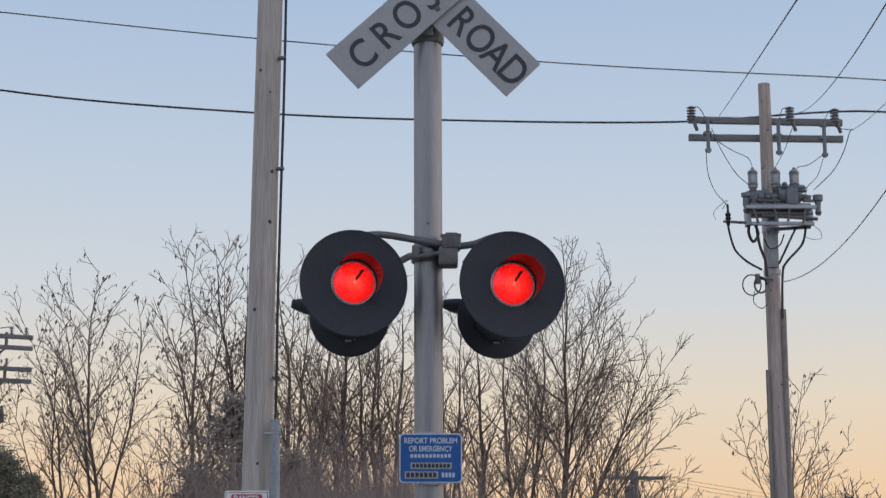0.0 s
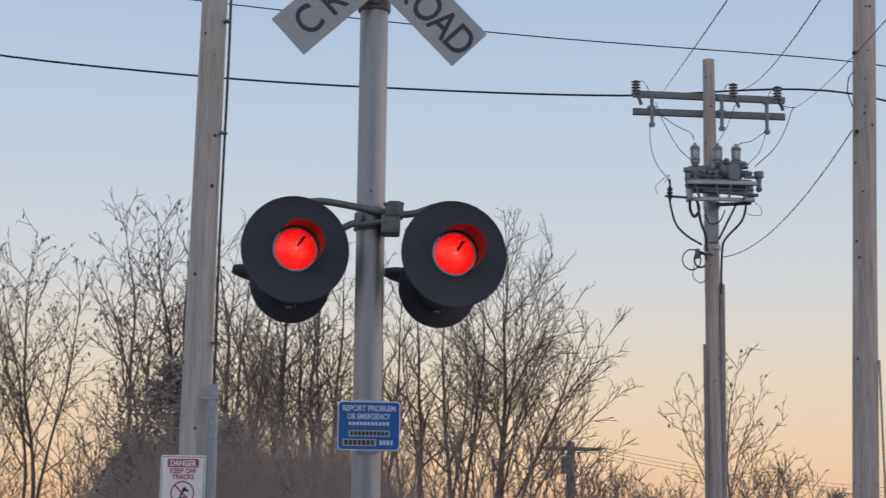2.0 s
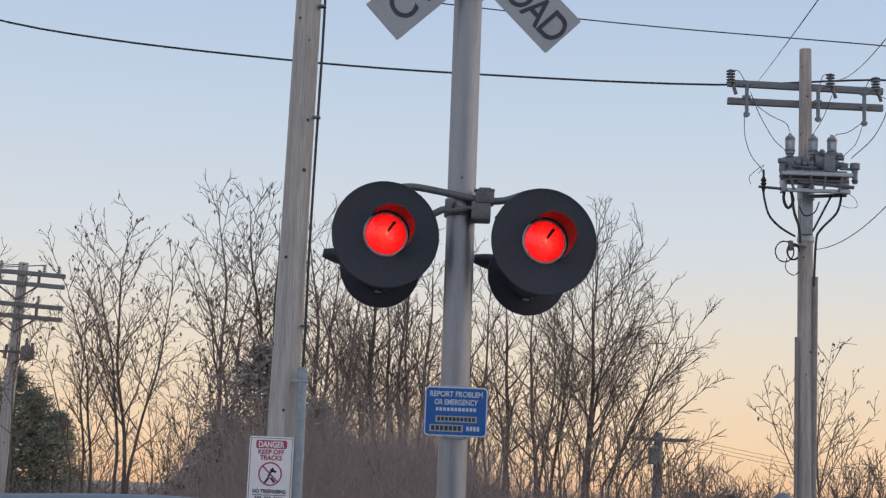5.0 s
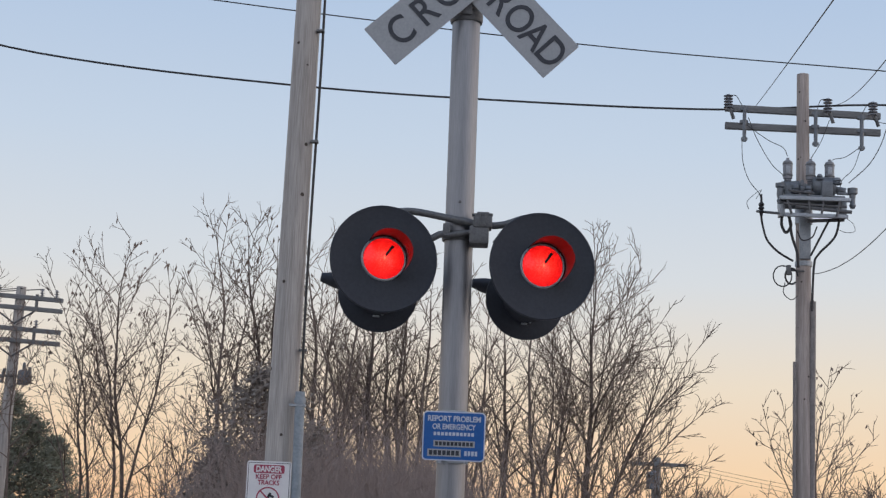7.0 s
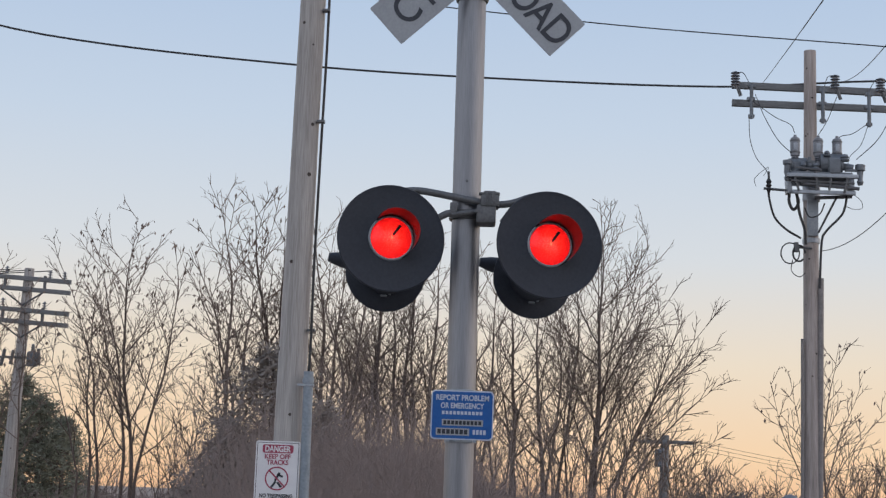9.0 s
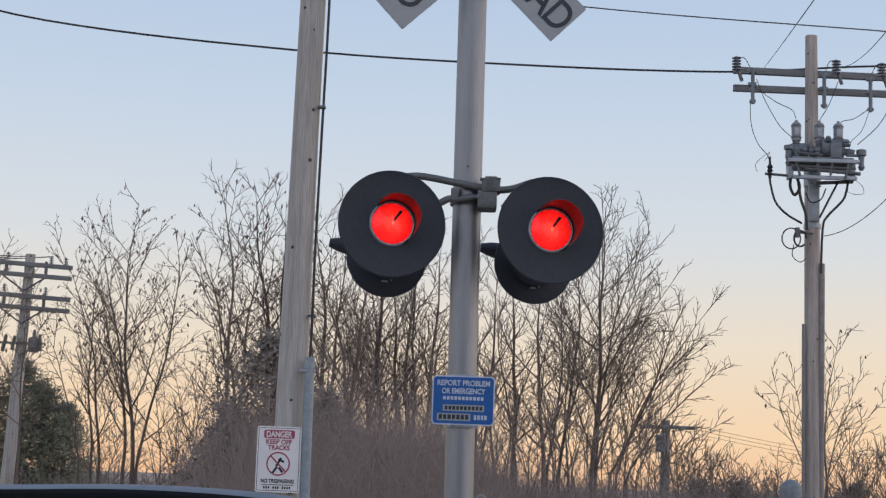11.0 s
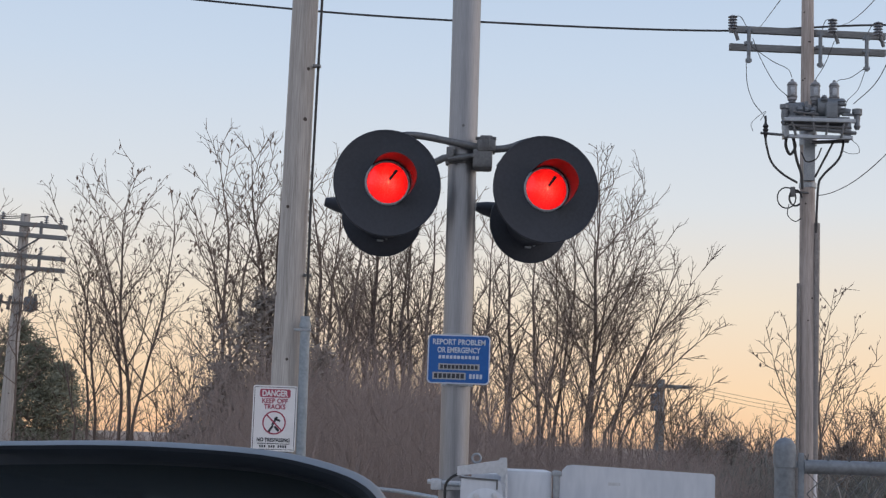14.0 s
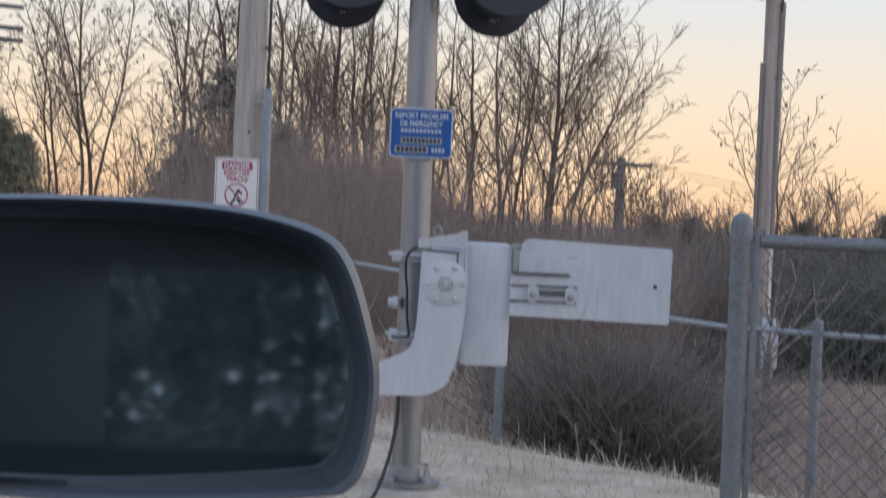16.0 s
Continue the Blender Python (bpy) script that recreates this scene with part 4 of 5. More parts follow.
for k in range(51):
    x = RX + 2 * P * k
    yy = 4.592 + (x - RX) * 0.107
    links.tube([(x - 0.010, yy, 1.300), (x, yy, 1.318), (x + 0.003, yy - 0.004, 1.342)], 0.002, 4).tube([(x + 0.010, yy, 1.300), (x, yy, 1.318), (x - 0.004, yy + 0.004, 1.338)], 0.002, 4)
tagged(part("mesh_knuckles", links, MESH_WIRE, fence), kind="stuff")

# ---- low pipe railing beyond the signal ----
railing = thing("pipe_railing", (0.48, 10, 0), "low galvanised pipe railing on thin posts", "railing")
part("rail", Shape().tube([(-3.0, 12.9, 1.08), (-0.5, 11.6, 0.965), (0.50, 10.0, 0.885)], 0.016, 12), ZINC, railing)
part("rail", Shape().tube([(0.50, 10.0, 0.885), (1.41, 9.0, 0.812), (1.66, 8.6, 0.803), (2.46, 8.4, 0.792), (4.2, 8.2, 0.78)], 0.016, 12), ZINC, railing)
for x, y, z in ((0.49, 10.0, 0.89), (2.10, 8.43, 0.86), (-1.7, 12.3, 1.02), (4.0, 8.22, 0.8)):
    part("post", Shape().tube([(x, y, ground_z(x, y) - 0.2), (x, y, z)], 0.029, 14).lathe((x, y, z), (0, 0, 1), [(0.029, 0), (0.022, 0.014), (0, 0.018)], 14), FENCE_ZINC, railing)

# ---- the car that the eye sits in: its door, pillar and wing mirror ----
CAR = pose(0.20, 0.42, 0, 0, 0, 36)
IN = CAR.inverted()
car = thing("car", (0.20, 0.42, 0), "dark blue-grey car with a black wing mirror", "car")


def carbox(lo, hi, bevel):
    return Shape().box(lo, hi, bevel, CAR)


part("door", carbox((-0.06, -0.30, 0.35), (0.02, 1.00, 1.04), 0.02), CAR_PAINT, car)
part("side_panel", carbox((-0.06, -2.6, 0.35), (0.02, -0.31, 1.02), 0.02), CAR_PAINT, car)
part("side_panel", carbox((-1.82, -2.6, 0.35), (-1.74, 2.2, 1.02), 0.02), CAR_PAINT, car)
part("front_wing", carbox((-0.06, 1.01, 0.35), (0.02, 2.2, 0.98), 0.02), CAR_PAINT, car)
part("bonnet", carbox((-1.75, 1.05, 0.86), (-0.05, 2.3, 0.96), 0.03), CAR_PAINT, car)
part("floor_pan", carbox((-1.78, -2.6, 0.28), (-0.02, 2.3, 0.36), 0.02), RUBBER, car)
part("tail", carbox((-1.78, -2.70, 0.36), (-0.02, -2.61, 1.02), 0.02), CAR_PAINT, car)
part("door_pillar", Shape().prism([(0.1612, 1.02), (0.236, 1.02), (0.230, 1.64), (0.1617, 1.64)], 0.43, 0.47), RUBBER, car, "dark window pillar")
part("roof", carbox((-1.80, -2.68, 1.62), (-0.03, 0.02, 1.67), 0.02), CAR_PAINT, car)
part("headliner", carbox((-1.72, -2.60, 1.606), (-0.08, -0.02, 1.618), 0.004), HEADLINER, car)
# rear cabin parts out of view, added so the mirror's left reflects dark
part("added_quarter_panel", carbox((-1.80, -2.45, 1.02), (-1.74, -0.95, 1.62), 0.01), BLACK, car, "solid black rear quarter, added to darken the mirror")
part("rear_pillar", carbox((-0.08, -2.05, 1.02), (-0.03, -1.70, 1.62), 0.01), RUBBER, car)
part("centre_pillar", carbox((-0.07, -0.86, 1.03), (-0.03, -0.74, 1.62), 0.01), RUBBER, car)
part("centre_pillar", carbox((-1.79, -0.86, 1.02), (-1.74, -0.74, 1.62), 0.01), RUBBER, car)
part("rear_seat", carbox((-1.66, -1.78, 0.38), (-0.10, -1.56, 1.10), 0.05), BLACK, car, "dark rear seat back, added to darken the mirror")
for x, y in ((-0.12, 1.5), (-1.68, 1.5), (-0.12, -1.7), (-1.68, -1.7)):
    w = part("wheel", Shape().lathe(CAR @ Vector((x - 0.1, y, 0.32)), CAR.to_3x3() @ Vector((1, 0, 0)), [(0.0, 0), (0.22, 0), (0.30, 0.0), (0.32, 0.03), (0.32, 0.17), (0.30, 0.2), (0.22, 0.2), (0.0, 0.18)], 28), RUBBER, car)
    part("rim", Shape().lathe(CAR @ Vector((x - 0.1, y, 0.32)), CAR.to_3x3() @ Vector((1, 0, 0)), [(0.21, 0.201), (0.2, 0.21), (0.06, 0.20), (0, 0.205)], 20), ZINC, w)

# wing mirror: a rounded shell, a raised dark surround and the glass
MY0 = 1.06
outer = bend([(-0.41, 0, 1.310), (-0.345, 0, 1.333), (-0.287, 0, 1.338), (-0.212, 0, 1.340), (-0.136, 0, 1.337), (-0.091, 0, 1.329), (-0.064, 0, 1.318), (-0.050, 0, 1.300), (-0.039, 0, 1.270), (-0.030, 0, 1.233), (-0.030, 0, 1.199), (-0.036, 0, 1.165), (-0.046, 0, 1.150), (-0.066, 0, 1.144), (-0.166, 0, 1.136), (-0.26, 0, 1.135), (-0.36, 0, 1.145), (-0.415, 0, 1.19), (-0.428, 0, 1.25)], 4)
OC = Vector((-0.228, 0, 1.237))


def ring(scale, y):
    return [Vector((OC.x + (p.x - OC.x) * scale[0], y, OC.z + (p.z - OC.z) * scale[1])) for p in outer]


def tilted(scale, y):
    return [Vector((p.x, p.y + 0.16 * (p.x - OC.x) + 0.063 * (p.z - OC.z), p.z)) for p in ring(scale, y)]


def skin(rings, closed_end):
    s, n = Shape(), len(rings[0])
    for r in rings:
        s.v += r
    for i in range(len(rings) - 1):
        for k in range(n):
            a, b = i * n + k, i * n + (k + 1) % n
            s.f.append((a, a + n, b + n, b))
    if closed_end:
        s.f.append(tuple(range((len(rings) - 1) * n, len(rings) * n)))
    return s


mirror = part("wing_mirror", skin([ring((0.965, 0.945), MY0 - 0.004), ring((0.985, 0.97), MY0 - 0.010), ring((1.0, 1.0), MY0 + 0.000), ring((1.0, 1.0), MY0 + 0.02), ring((0.97, 0.96), MY0 + 0.06), ring((0.86, 0.82), MY0 + 0.10), ring((0.6, 0.55), MY0 + 0.125)], True), CAR_PAINT, car, "dark wing mirror shell")
part("mirror_surround", skin([ring((0.968, 0.95), MY0 - 0.005), ring((0.94, 0.915), MY0 + 0.004), tilted((0.905, 0.87), MY0 + 0.012), tilted((0.88, 0.84), MY0 + 0.0145)], False), SURROUND, mirror, "dark plastic mirror surround")
g = Shape()
g.v = tilted((0.90, 0.865), MY0 + 0.014)
g.f = [tuple(range(len(g.v)))[::-1]]
part("mirror_glass", g, MIRROR, mirror, "dark reflecting mirror glass")
part("mirror_foot", Shape().tube(bend([(-0.38, MY0 + 0.09, 1.22), (-0.37, MY0 + 0.10, 1.14), (-0.335, MY0 + 0.06, 1.0)]), [0.045] * 16 + [0.05], 16), RUBBER, mirror)

# ---- bare trees ----
def twig(shape, rng, start, way, length, r0, r1, lift, wobble, sides=3):
    """One gently curved branch; gives its points."""
    n = max(2, min(7, int(length / 0.22)))
    p, d = Vector(start), Vector(way).normalized()
    pts = [p.copy()]
    for k in range(n):
        d = (d + Vector((rng.gauss(0, wobble), rng.gauss(0, wobble), rng.gauss(0, wobble) + lift))).normalized()
        p = p + d * (length / n)
        pts.append(p.copy())
    shape.tube(pts, [r0 + (r1 - r0) * k / n for k in range(n + 1)], sides, False)
    return pts


def along(pts, t):
    i = min(int(t * (len(pts) - 1)), len(pts) - 2)
    return pts[i].lerp(pts[i + 1], t * (len(pts) - 1) - i), (pts[i + 1] - pts[i]).normalized()


def fork(rng, d, degrees, side):
    """A way that leaves d by an angle, towards a side."""
    side = side - d * side.dot(d)
    if side.length < 0.05:
        side = d.orthogonal()
    a = radians(degrees)
    return d * math.cos(a) + side.normalized() * math.sin(a)


def boughs(shape, rng, pts, length, level, tips, dense):
    """Side shoots on alternate sides of a branch, and theirs in turn."""
    gap = (0.195, 0.165, 0.15)[level - 1] / dense
    d0 = (pts[-1] - pts[0]).normalized()
    plane = Vector((rng.gauss(0, 1), rng.gauss(0, 1), rng.gauss(0, 0.5)))
    plane = (plane - d0 * plane.dot(d0)).normalized()
    n = int(length / gap)
    for k in range(n):
        t = min(0.16 + 0.84 * (k + rng.uniform(0.1, 0.9)) / n, 0.99)
        q, d = along(pts, t)
        side = plane * (1 if k % 2 else -1) + Vector((rng.gauss(0, 0.4), rng.gauss(0, 0.4), rng.gauss(0.15, 0.4)))
        size = (length * (0.50 - 0.36 * t) + 0.10) * rng.uniform(0.65, 1.3)
        r = (0.0108, 0.0070, 0.0050)[level - 1]
        sub = twig(shape, rng, q, fork(rng, d, rng.uniform(26, 50), side), size, r, 0.0036, 0.06, 0.055)
        if level < 3 and size > (0.22 if level == 1 else 0.34):
            boughs(shape, rng, sub, size, level + 1, tips, dense)
        tips.append(sub[-1])
    tips.append(pts[-1])


def bare_tree(y, seed, leaves, stems, label="bare leafless tree with thin upright grey-brown branches", dense=1.0, sill=1.6, bark=BARK, fine=TWIG):
    """stems: foot x, top x, top z, bow, thickness and reach of the boughs of each."""
    x0 = stems[0][0]
    dense *= 0.86 if x0 < -4.6 else 1.0
    ob = thing("bare_tree", (x0, y, ground_z(x0, y) - 0.1), label, "tree", "bare trees by the track")
    rng, wood, crown, tips = random.Random(seed), Shape(), Shape(), []
    for j, (xa, xb, top, bow, thick, reach) in enumerate(stems):
        yy = y + rng.uniform(-0.3, 0.3) * j
        z0 = ground_z(xa, yy) - 0.1
        low = min(max(sill, z0 + 0.1), top - 1.0)
        n, pts, rad, px, py = 22, [], [], rng.uniform(0, 6), rng.uniform(0, 6)
        for k in range(n + 1):
            z = z0 + (top - z0) * k / n
            t = max(0.0, (z - low) / (top - low))
            sway = 0.045 * (top - low) / 5 * (math.sin(7 * t + px) + 0.6 * math.sin(15 * t + py)) * (1 if t else 0)
            pts.append(Vector((xa + (xb - xa) * t + bow * math.sin(math.pi * t) + sway * t ** 0.5, yy + 0.3 * (j - 1) * t + sway, z)))
            rad.append(max(0.068 * thick * (1 - k / n) ** 0.8, 0.006))
        wood.tube(pts, rad, 7, False)
        h = top - low
        count, turn = int((2.7 if abs(stems[0][0] - 2.65) > 0.2 else 2.3) * h * dense) + 3, rng.uniform(0, 6)
        first = (low - z0) / (top - z0)
        for c in range(count):
            t = first + (1 - first) * (0.06 + 0.93 * (c + rng.random()) / count)
            q, d = along(pts, min(t, 0.995))
            turn += 2.4 + rng.gauss(0, 0.35)
            u = (t - first) / (1 - first)
            size = reach * (h * (0.47 - 0.37 * u) * min(1.0, 0.55 + 2.2 * u) + 0.25) * rng.uniform(0.6, 1.2)
            r = min(max(rad[min(int(t * n), n)] * 0.62, 0.0115), 0.036)
            sub = twig(crown if r < 0.016 else wood, rng, q, fork(rng, d, rng.uniform(32, 58) - 8 * u, Vector((math.cos(turn), math.sin(turn), 0.1))), size, r, 0.0065, 0.065, 0.055, 4)
            boughs(crown, rng, sub, size, 1, tips, dense)
        tips.append(pts[-1])
    for q in tips:
        if rng.random() < leaves * smooth(2.5, 5.5, q.z):
            s = rng.uniform(0.03, 0.075)
            v = Vector((rng.gauss(0, 0.5), rng.gauss(0, 0.5), -1.5)).normalized() * s * 2
            w = Vector((rng.gauss(0, 1), rng.gauss(0, 1), rng.gauss(0, 0.4))).normalized() * s * 0.5
            b = len(crown.v)
            crown.v += [q, q + v * 0.5 + w, q + v, q + v * 0.5 - w]
            crown.f.append((b, b + 1, b + 2, b + 3))
    part("trunk", wood, bark, ob)
    part("crown", crown, fine, ob)
    return ob


def shrub(x, y, top, seed, count=4, fan=0.4, label="bare twiggy shrub on the slope", dense=1.0):
    rng, z0 = random.Random(seed), ground_z(x, y)
    stems = []
    for k in range(count):
        dx = fan * (top - z0) * ((k + 0.5) / count - 0.5) * 2
        stems.append((x + dx * 0.25, x + dx, z0 + (top - z0) * rng.uniform(0.75, 1.0), 0.0, 0.35, 0.9))
    bare_tree(y, seed, 0.0, stems, label, dense, z0)


bare_tree(38, 101, 0.3, [(-8.14, -8.43, 7.78, -0.16, 1.0, 0.9), (-8.33, -9.48, 7.21, 0.3, 0.85, 0.9), (-8.03, -7.4, 7.11, 0.24, 0.8, 0.8)])
bare_tree(39, 102, 0.26, [(-9.18, -10.34, 6.7, 0.25, 0.8, 1.0), (-9.35, -9.54, 6.63, -0.08, 0.7, 0.8), (-9.66, -10.97, 5.12, 0.11, 0.6, 0.9)])
bare_tree(41, 103, 0.2, [(-11.75, -11.77, 6.2, 0.0, 0.7, 1.0), (-12.64, -12.88, 7.13, 0.0, 0.8, 1.0)])
bare_tree(40, 104, 0.22, [(-7.01, -7.62, 4.4, -0.11, 0.45, 0.8), (-7.15, -6.89, 4.64, 0.09, 0.4, 0.8), (-7.85, -8.1, 3.23, 0.0, 0.35, 0.8)])
bare_tree(36, 105, 0.3, [(-5.81, -6.06, 8.12, 0.33, 1.0, 0.8), (-5.55, -6.72, 6.84, 0.44, 0.75, 0.9), (-5.45, -4.82, 7.54, -0.1, 0.7, 0.8)])
bare_tree(37, 106, 0.22, [(-4.91, -5.38, 8.07, 0.18, 1.0, 0.9), (-4.75, -4.55, 7.73, 0.0, 0.8, 0.8)])
bare_tree(37, 107, 0.08, [(-3.54, -3.95, 7.75, 0.13, 0.9, 0.9), (-3.41, -3.03, 7.26, -0.13, 0.7, 0.8)])
bare_tree(35, 108, 0.0, [(-2.91, -3.47, 5.77, 0.25, 0.85, 0.8), (-2.81, -2.5, 6.57, 0.0, 0.9, 0.8)])
bare_tree(38, 109, 0.0, [(-2.61, -2.42, 7.45, 0.14, 0.9, 0.9), (-2.51, -3.08, 6.04, 0.05, 0.6, 0.8)])
bare_tree(36, 110, 0.0, [(-2.09, -2.25, 6.73, -0.05, 1.1, 0.7), (-1.8, -2.08, 6.34, 0.1, 0.8, 0.7)])
bare_tree(38, 111, 0.0, [(-1.58, -1.32, 7.23, -0.19, 0.95, 0.9), (-1.47, -1.66, 6.78, 0.08, 0.8, 0.8)])
bare_tree(36, 112, 0.0, [(-1.06, -0.81, 6.78, -0.08, 0.8, 0.8), (-0.96, -0.46, 5.88, -0.21, 0.6, 0.8)])
bare_tree(35, 113, 0.0, [(0.04, 0.01, 6.66, -0.05, 0.9, 0.8), (0.11, 0.39, 6.41, 0.12, 0.6, 0.8)])
bare_tree(36, 114, 0.0, [(0.87, 0.72, 6.31, 0.08, 1.05, 0.75), (0.97, 0.33, 5.64, 0.0, 0.6, 0.8)])
bare_tree(35, 115, 0.0, [(1.54, 1.35, 6.32, -0.07, 1.0, 0.8), (1.61, 1.88, 5.96, 0.12, 0.7, 0.8)])
bare_tree(37, 116, 0.0, [(1.97, 2.33, 6.9, 0.13, 0.85, 0.9), (2.2, 2.27, 5.56, -0.13, 0.55, 0.8)])
bare_tree(36, 117, 0.0, [(2.65, 2.73, 7.85, 0.13, 1.25, 1.0), (2.75, 3.91, 7.2, -0.33, 0.75, 1.0), (2.71, 4.43, 6.15, -0.28, 0.7, 1.0)])
bare_tree(37, 118, 0.0, [(3.15, 4.72, 5.84, 0.21, 0.85, 1.0), (3.28, 5.62, 5.81, -0.32, 0.75, 1.0)])
bare_tree(38, 119, 0.0, [(3.63, 5.99, 4.36, -0.27, 0.75, 1.0), (3.58, 4.07, 4.09, -0.08, 0.55, 0.9)])
bare_tree(36, 120, 0.0, [(3.93, 5.77, 2.99, -0.13, 0.5, 1.0), (3.67, 4.83, 3.47, -0.13, 0.5, 0.9)])
bare_tree(39, 121, 0.0, [(5.08, 6.05, 2.08, -0.08, 0.35, 1.0), (4.73, 5.05, 2.39, 0.0, 0.4, 0.9)])
bare_tree(40, 122, 0.26, [(8.81, 9.11, 5.44, -0.2, 0.7, 0.75), (8.84, 9.77, 4.54, -0.11, 0.55, 0.75), (8.87, 10.52, 3.88, -0.14, 0.5, 0.8)])
bare_tree(41, 123, 0.2, [(8.66, 7.53, 4.54, -0.12, 0.5, 0.75), (8.58, 8.04, 4.66, 0.06, 0.4, 0.7)])
bare_tree(31, 124, 0.0, [(-2.91, -2.88, 3.82, 0.0, 0.45, 0.9), (-2.58, -2.25, 3.62, 0.0, 0.45, 0.9)])
bare_tree(31, 125, 0.0, [(-1.37, -1.56, 3.64, 0.0, 0.45, 0.9), (-0.98, -0.79, 3.89, 0.0, 0.45, 0.9)])
bare_tree(31, 126, 0.0, [(0.42, 0.14, 3.48, 0.0, 0.45, 0.9), (0.64, 0.84, 3.28, 0.0, 0.45, 0.9)])
bare_tree(31, 127, 0.0, [(1.57, 1.34, 3.07, 0.0, 0.45, 0.9), (1.9, 2.28, 3.11, 0.0, 0.45, 0.9)])
bare_tree(31, 128, 0.0, [(2.72, 2.59, 2.9, 0.0, 0.4, 0.9), (3.0, 3.4, 2.6, 0.0, 0.4, 0.9)])
for x, y, top, seed in ((7.7, 50, 2.4, 21), (8.9, 52, 2.3, 22), (6.4, 44, 2.3, 23), (5.6, 40, 1.9, 28), (7.9, 33, 1.9, 24), (9.6, 36, 2.5, 25), (10.9, 46, 2.6, 27), (7.0, 46, 2.5, 29), (-12.4, 49, 4.6, 26)):
    shrub(x, y, top, seed)
bare_tree(20, 41, 0.0, [(4.35, 4.46, 1.25, 0, 0.42, 0.55), (4.37, 4.82, 1.19, 0.0, 0.42, 0.55), (4.39, 5.18, 0.92, 0.05, 0.42, 0.55), (4.41, 5.47, 0.72, 0.08, 0.42, 0.55), (4.43, 4.26, 0.88, 0, 0.42, 0.55)], "pale bare shrub with fanned branches behind the fence", 0.8, -0.2, PALE_BARK, PALE_BARK)
bare_tree(21, 42, 0.0, [(4.06, 3.74, 0.53, 0.0, 0.35, 0.5), (4.06, 4.1, 0.77, 0.0, 0.35, 0.5)], "thin brown shrub behind the fence", 0.8, -0.4)
bare_tree(32, 201, 0.0, [(-3.27, -3.69, 3.38, 0.0, 0.32, 1.15), (-3.29, -3.38, 3.39, 0.0, 0.32, 1.15), (-3.08, -2.85, 3.22, 0.0, 0.32, 1.15)], "slender bare sapling in the brown undergrowth", 0.78, 1.64)
bare_tree(33, 202, 0.0, [(-2.49, -2.8, 3.54, 0.0, 0.32, 1.15), (-2.5, -2.59, 3.58, 0.0, 0.32, 1.15), (-2.29, -2.04, 3.29, 0.0, 0.32, 1.15)], "slender bare sapling in the brown undergrowth", 0.78, 1.69)
bare_tree(32, 203, 0.0, [(-1.74, -2.29, 3.36, 0.0, 0.32, 1.15), (-1.79, -1.81, 3.09, 0.0, 0.32, 1.15), (-1.72, -1.67, 3.23, 0.0, 0.32, 1.15)], "slender bare sapling in the brown undergrowth", 0.78, 1.69)
bare_tree(33, 204, 0.0, [(-0.6, -1.04, 3.66, 0.0, 0.32, 1.15), (-0.65, -0.81, 3.26, 0.0, 0.32, 1.15), (-0.54, -0.36, 3.61, 0.0, 0.32, 1.15)], "slender bare sapling in the brown undergrowth", 0.78, 1.64)
bare_tree(32, 205, 0.0, [(0.01, -0.44, 2.78, 0.0, 0.32, 1.15), (-0.0, -0.15, 3.04, 0.0, 0.32, 1.15), (-0.07, 0.15, 3.18, 0.0, 0.32, 1.15)], "slender bare sapling in the brown undergrowth", 0.78, 1.19)
bare_tree(33, 206, 0.0, [(0.5, 0.25, 3.06, 0.0, 0.32, 1.15), (0.43, 0.53, 2.95, 0.0, 0.32, 1.15), (0.56, 0.82, 2.92, 0.0, 0.32, 1.15)], "slender bare sapling in the brown undergrowth", 0.78, 0.87)
bare_tree(32, 207, 0.0, [(1.3, 0.72, 2.61, 0.0, 0.32, 1.15), (1.08, 1.15, 2.7, 0.0, 0.32, 1.15), (1.13, 1.5, 2.69, 0.0, 0.32, 1.15)], "slender bare sapling in the brown undergrowth", 0.78, 0.78)
bare_tree(33, 208, 0.0, [(1.8, 1.51, 3.08, 0.0, 0.32, 1.15), (1.66, 1.66, 2.73, 0.0, 0.32, 1.15), (1.82, 1.99, 2.97, 0.0, 0.32, 1.15)], "slender bare sapling in the brown undergrowth", 0.78, 0.79)
bare_tree(32, 209, 0.0, [(2.1, 1.81, 2.84, 0.0, 0.32, 1.15), (2.24, 2.26, 2.39, 0.0, 0.32, 1.15), (2.25, 2.58, 2.88, 0.0, 0.32, 1.15)], "slender bare sapling in the brown undergrowth", 0.78, 0.71)
bare_tree(34, 210, 0.0, [(2.8, 2.62, 2.44, 0.0, 0.32, 1.15), (2.84, 2.95, 2.53, 0.0, 0.32, 1.15), (2.95, 3.1, 2.77, 0.0, 0.32, 1.15)], "slender bare sapling in the brown undergrowth", 0.78, 0.7)
bare_tree(34, 211, 0.0, [(3.51, 3.04, 2.79, 0.0, 0.32, 1.15), (3.66, 3.43, 3.0, 0.0, 0.32, 1.15), (3.39, 3.73, 2.59, 0.0, 0.32, 1.15)], "slender bare sapling in the brown undergrowth", 0.78, 0.73)
bare_tree(35, 212, 0.0, [(4.02, 3.61, 2.76, 0.0, 0.32, 1.15), (4.2, 4.0, 2.71, 0.0, 0.32, 1.15), (3.93, 4.24, 2.74, 0.0, 0.32, 1.15)], "slender bare sapling in the brown undergrowth", 0.78, 0.73)
bare_tree(35, 213, 0.0, [(4.55, 4.0, 2.93, 0.0, 0.32, 1.15), (4.49, 4.39, 2.4, 0.0, 0.32, 1.15), (4.38, 4.82, 2.54, 0.0, 0.32, 1.15)], "slender bare sapling in the brown undergrowth", 0.78, 0.63)
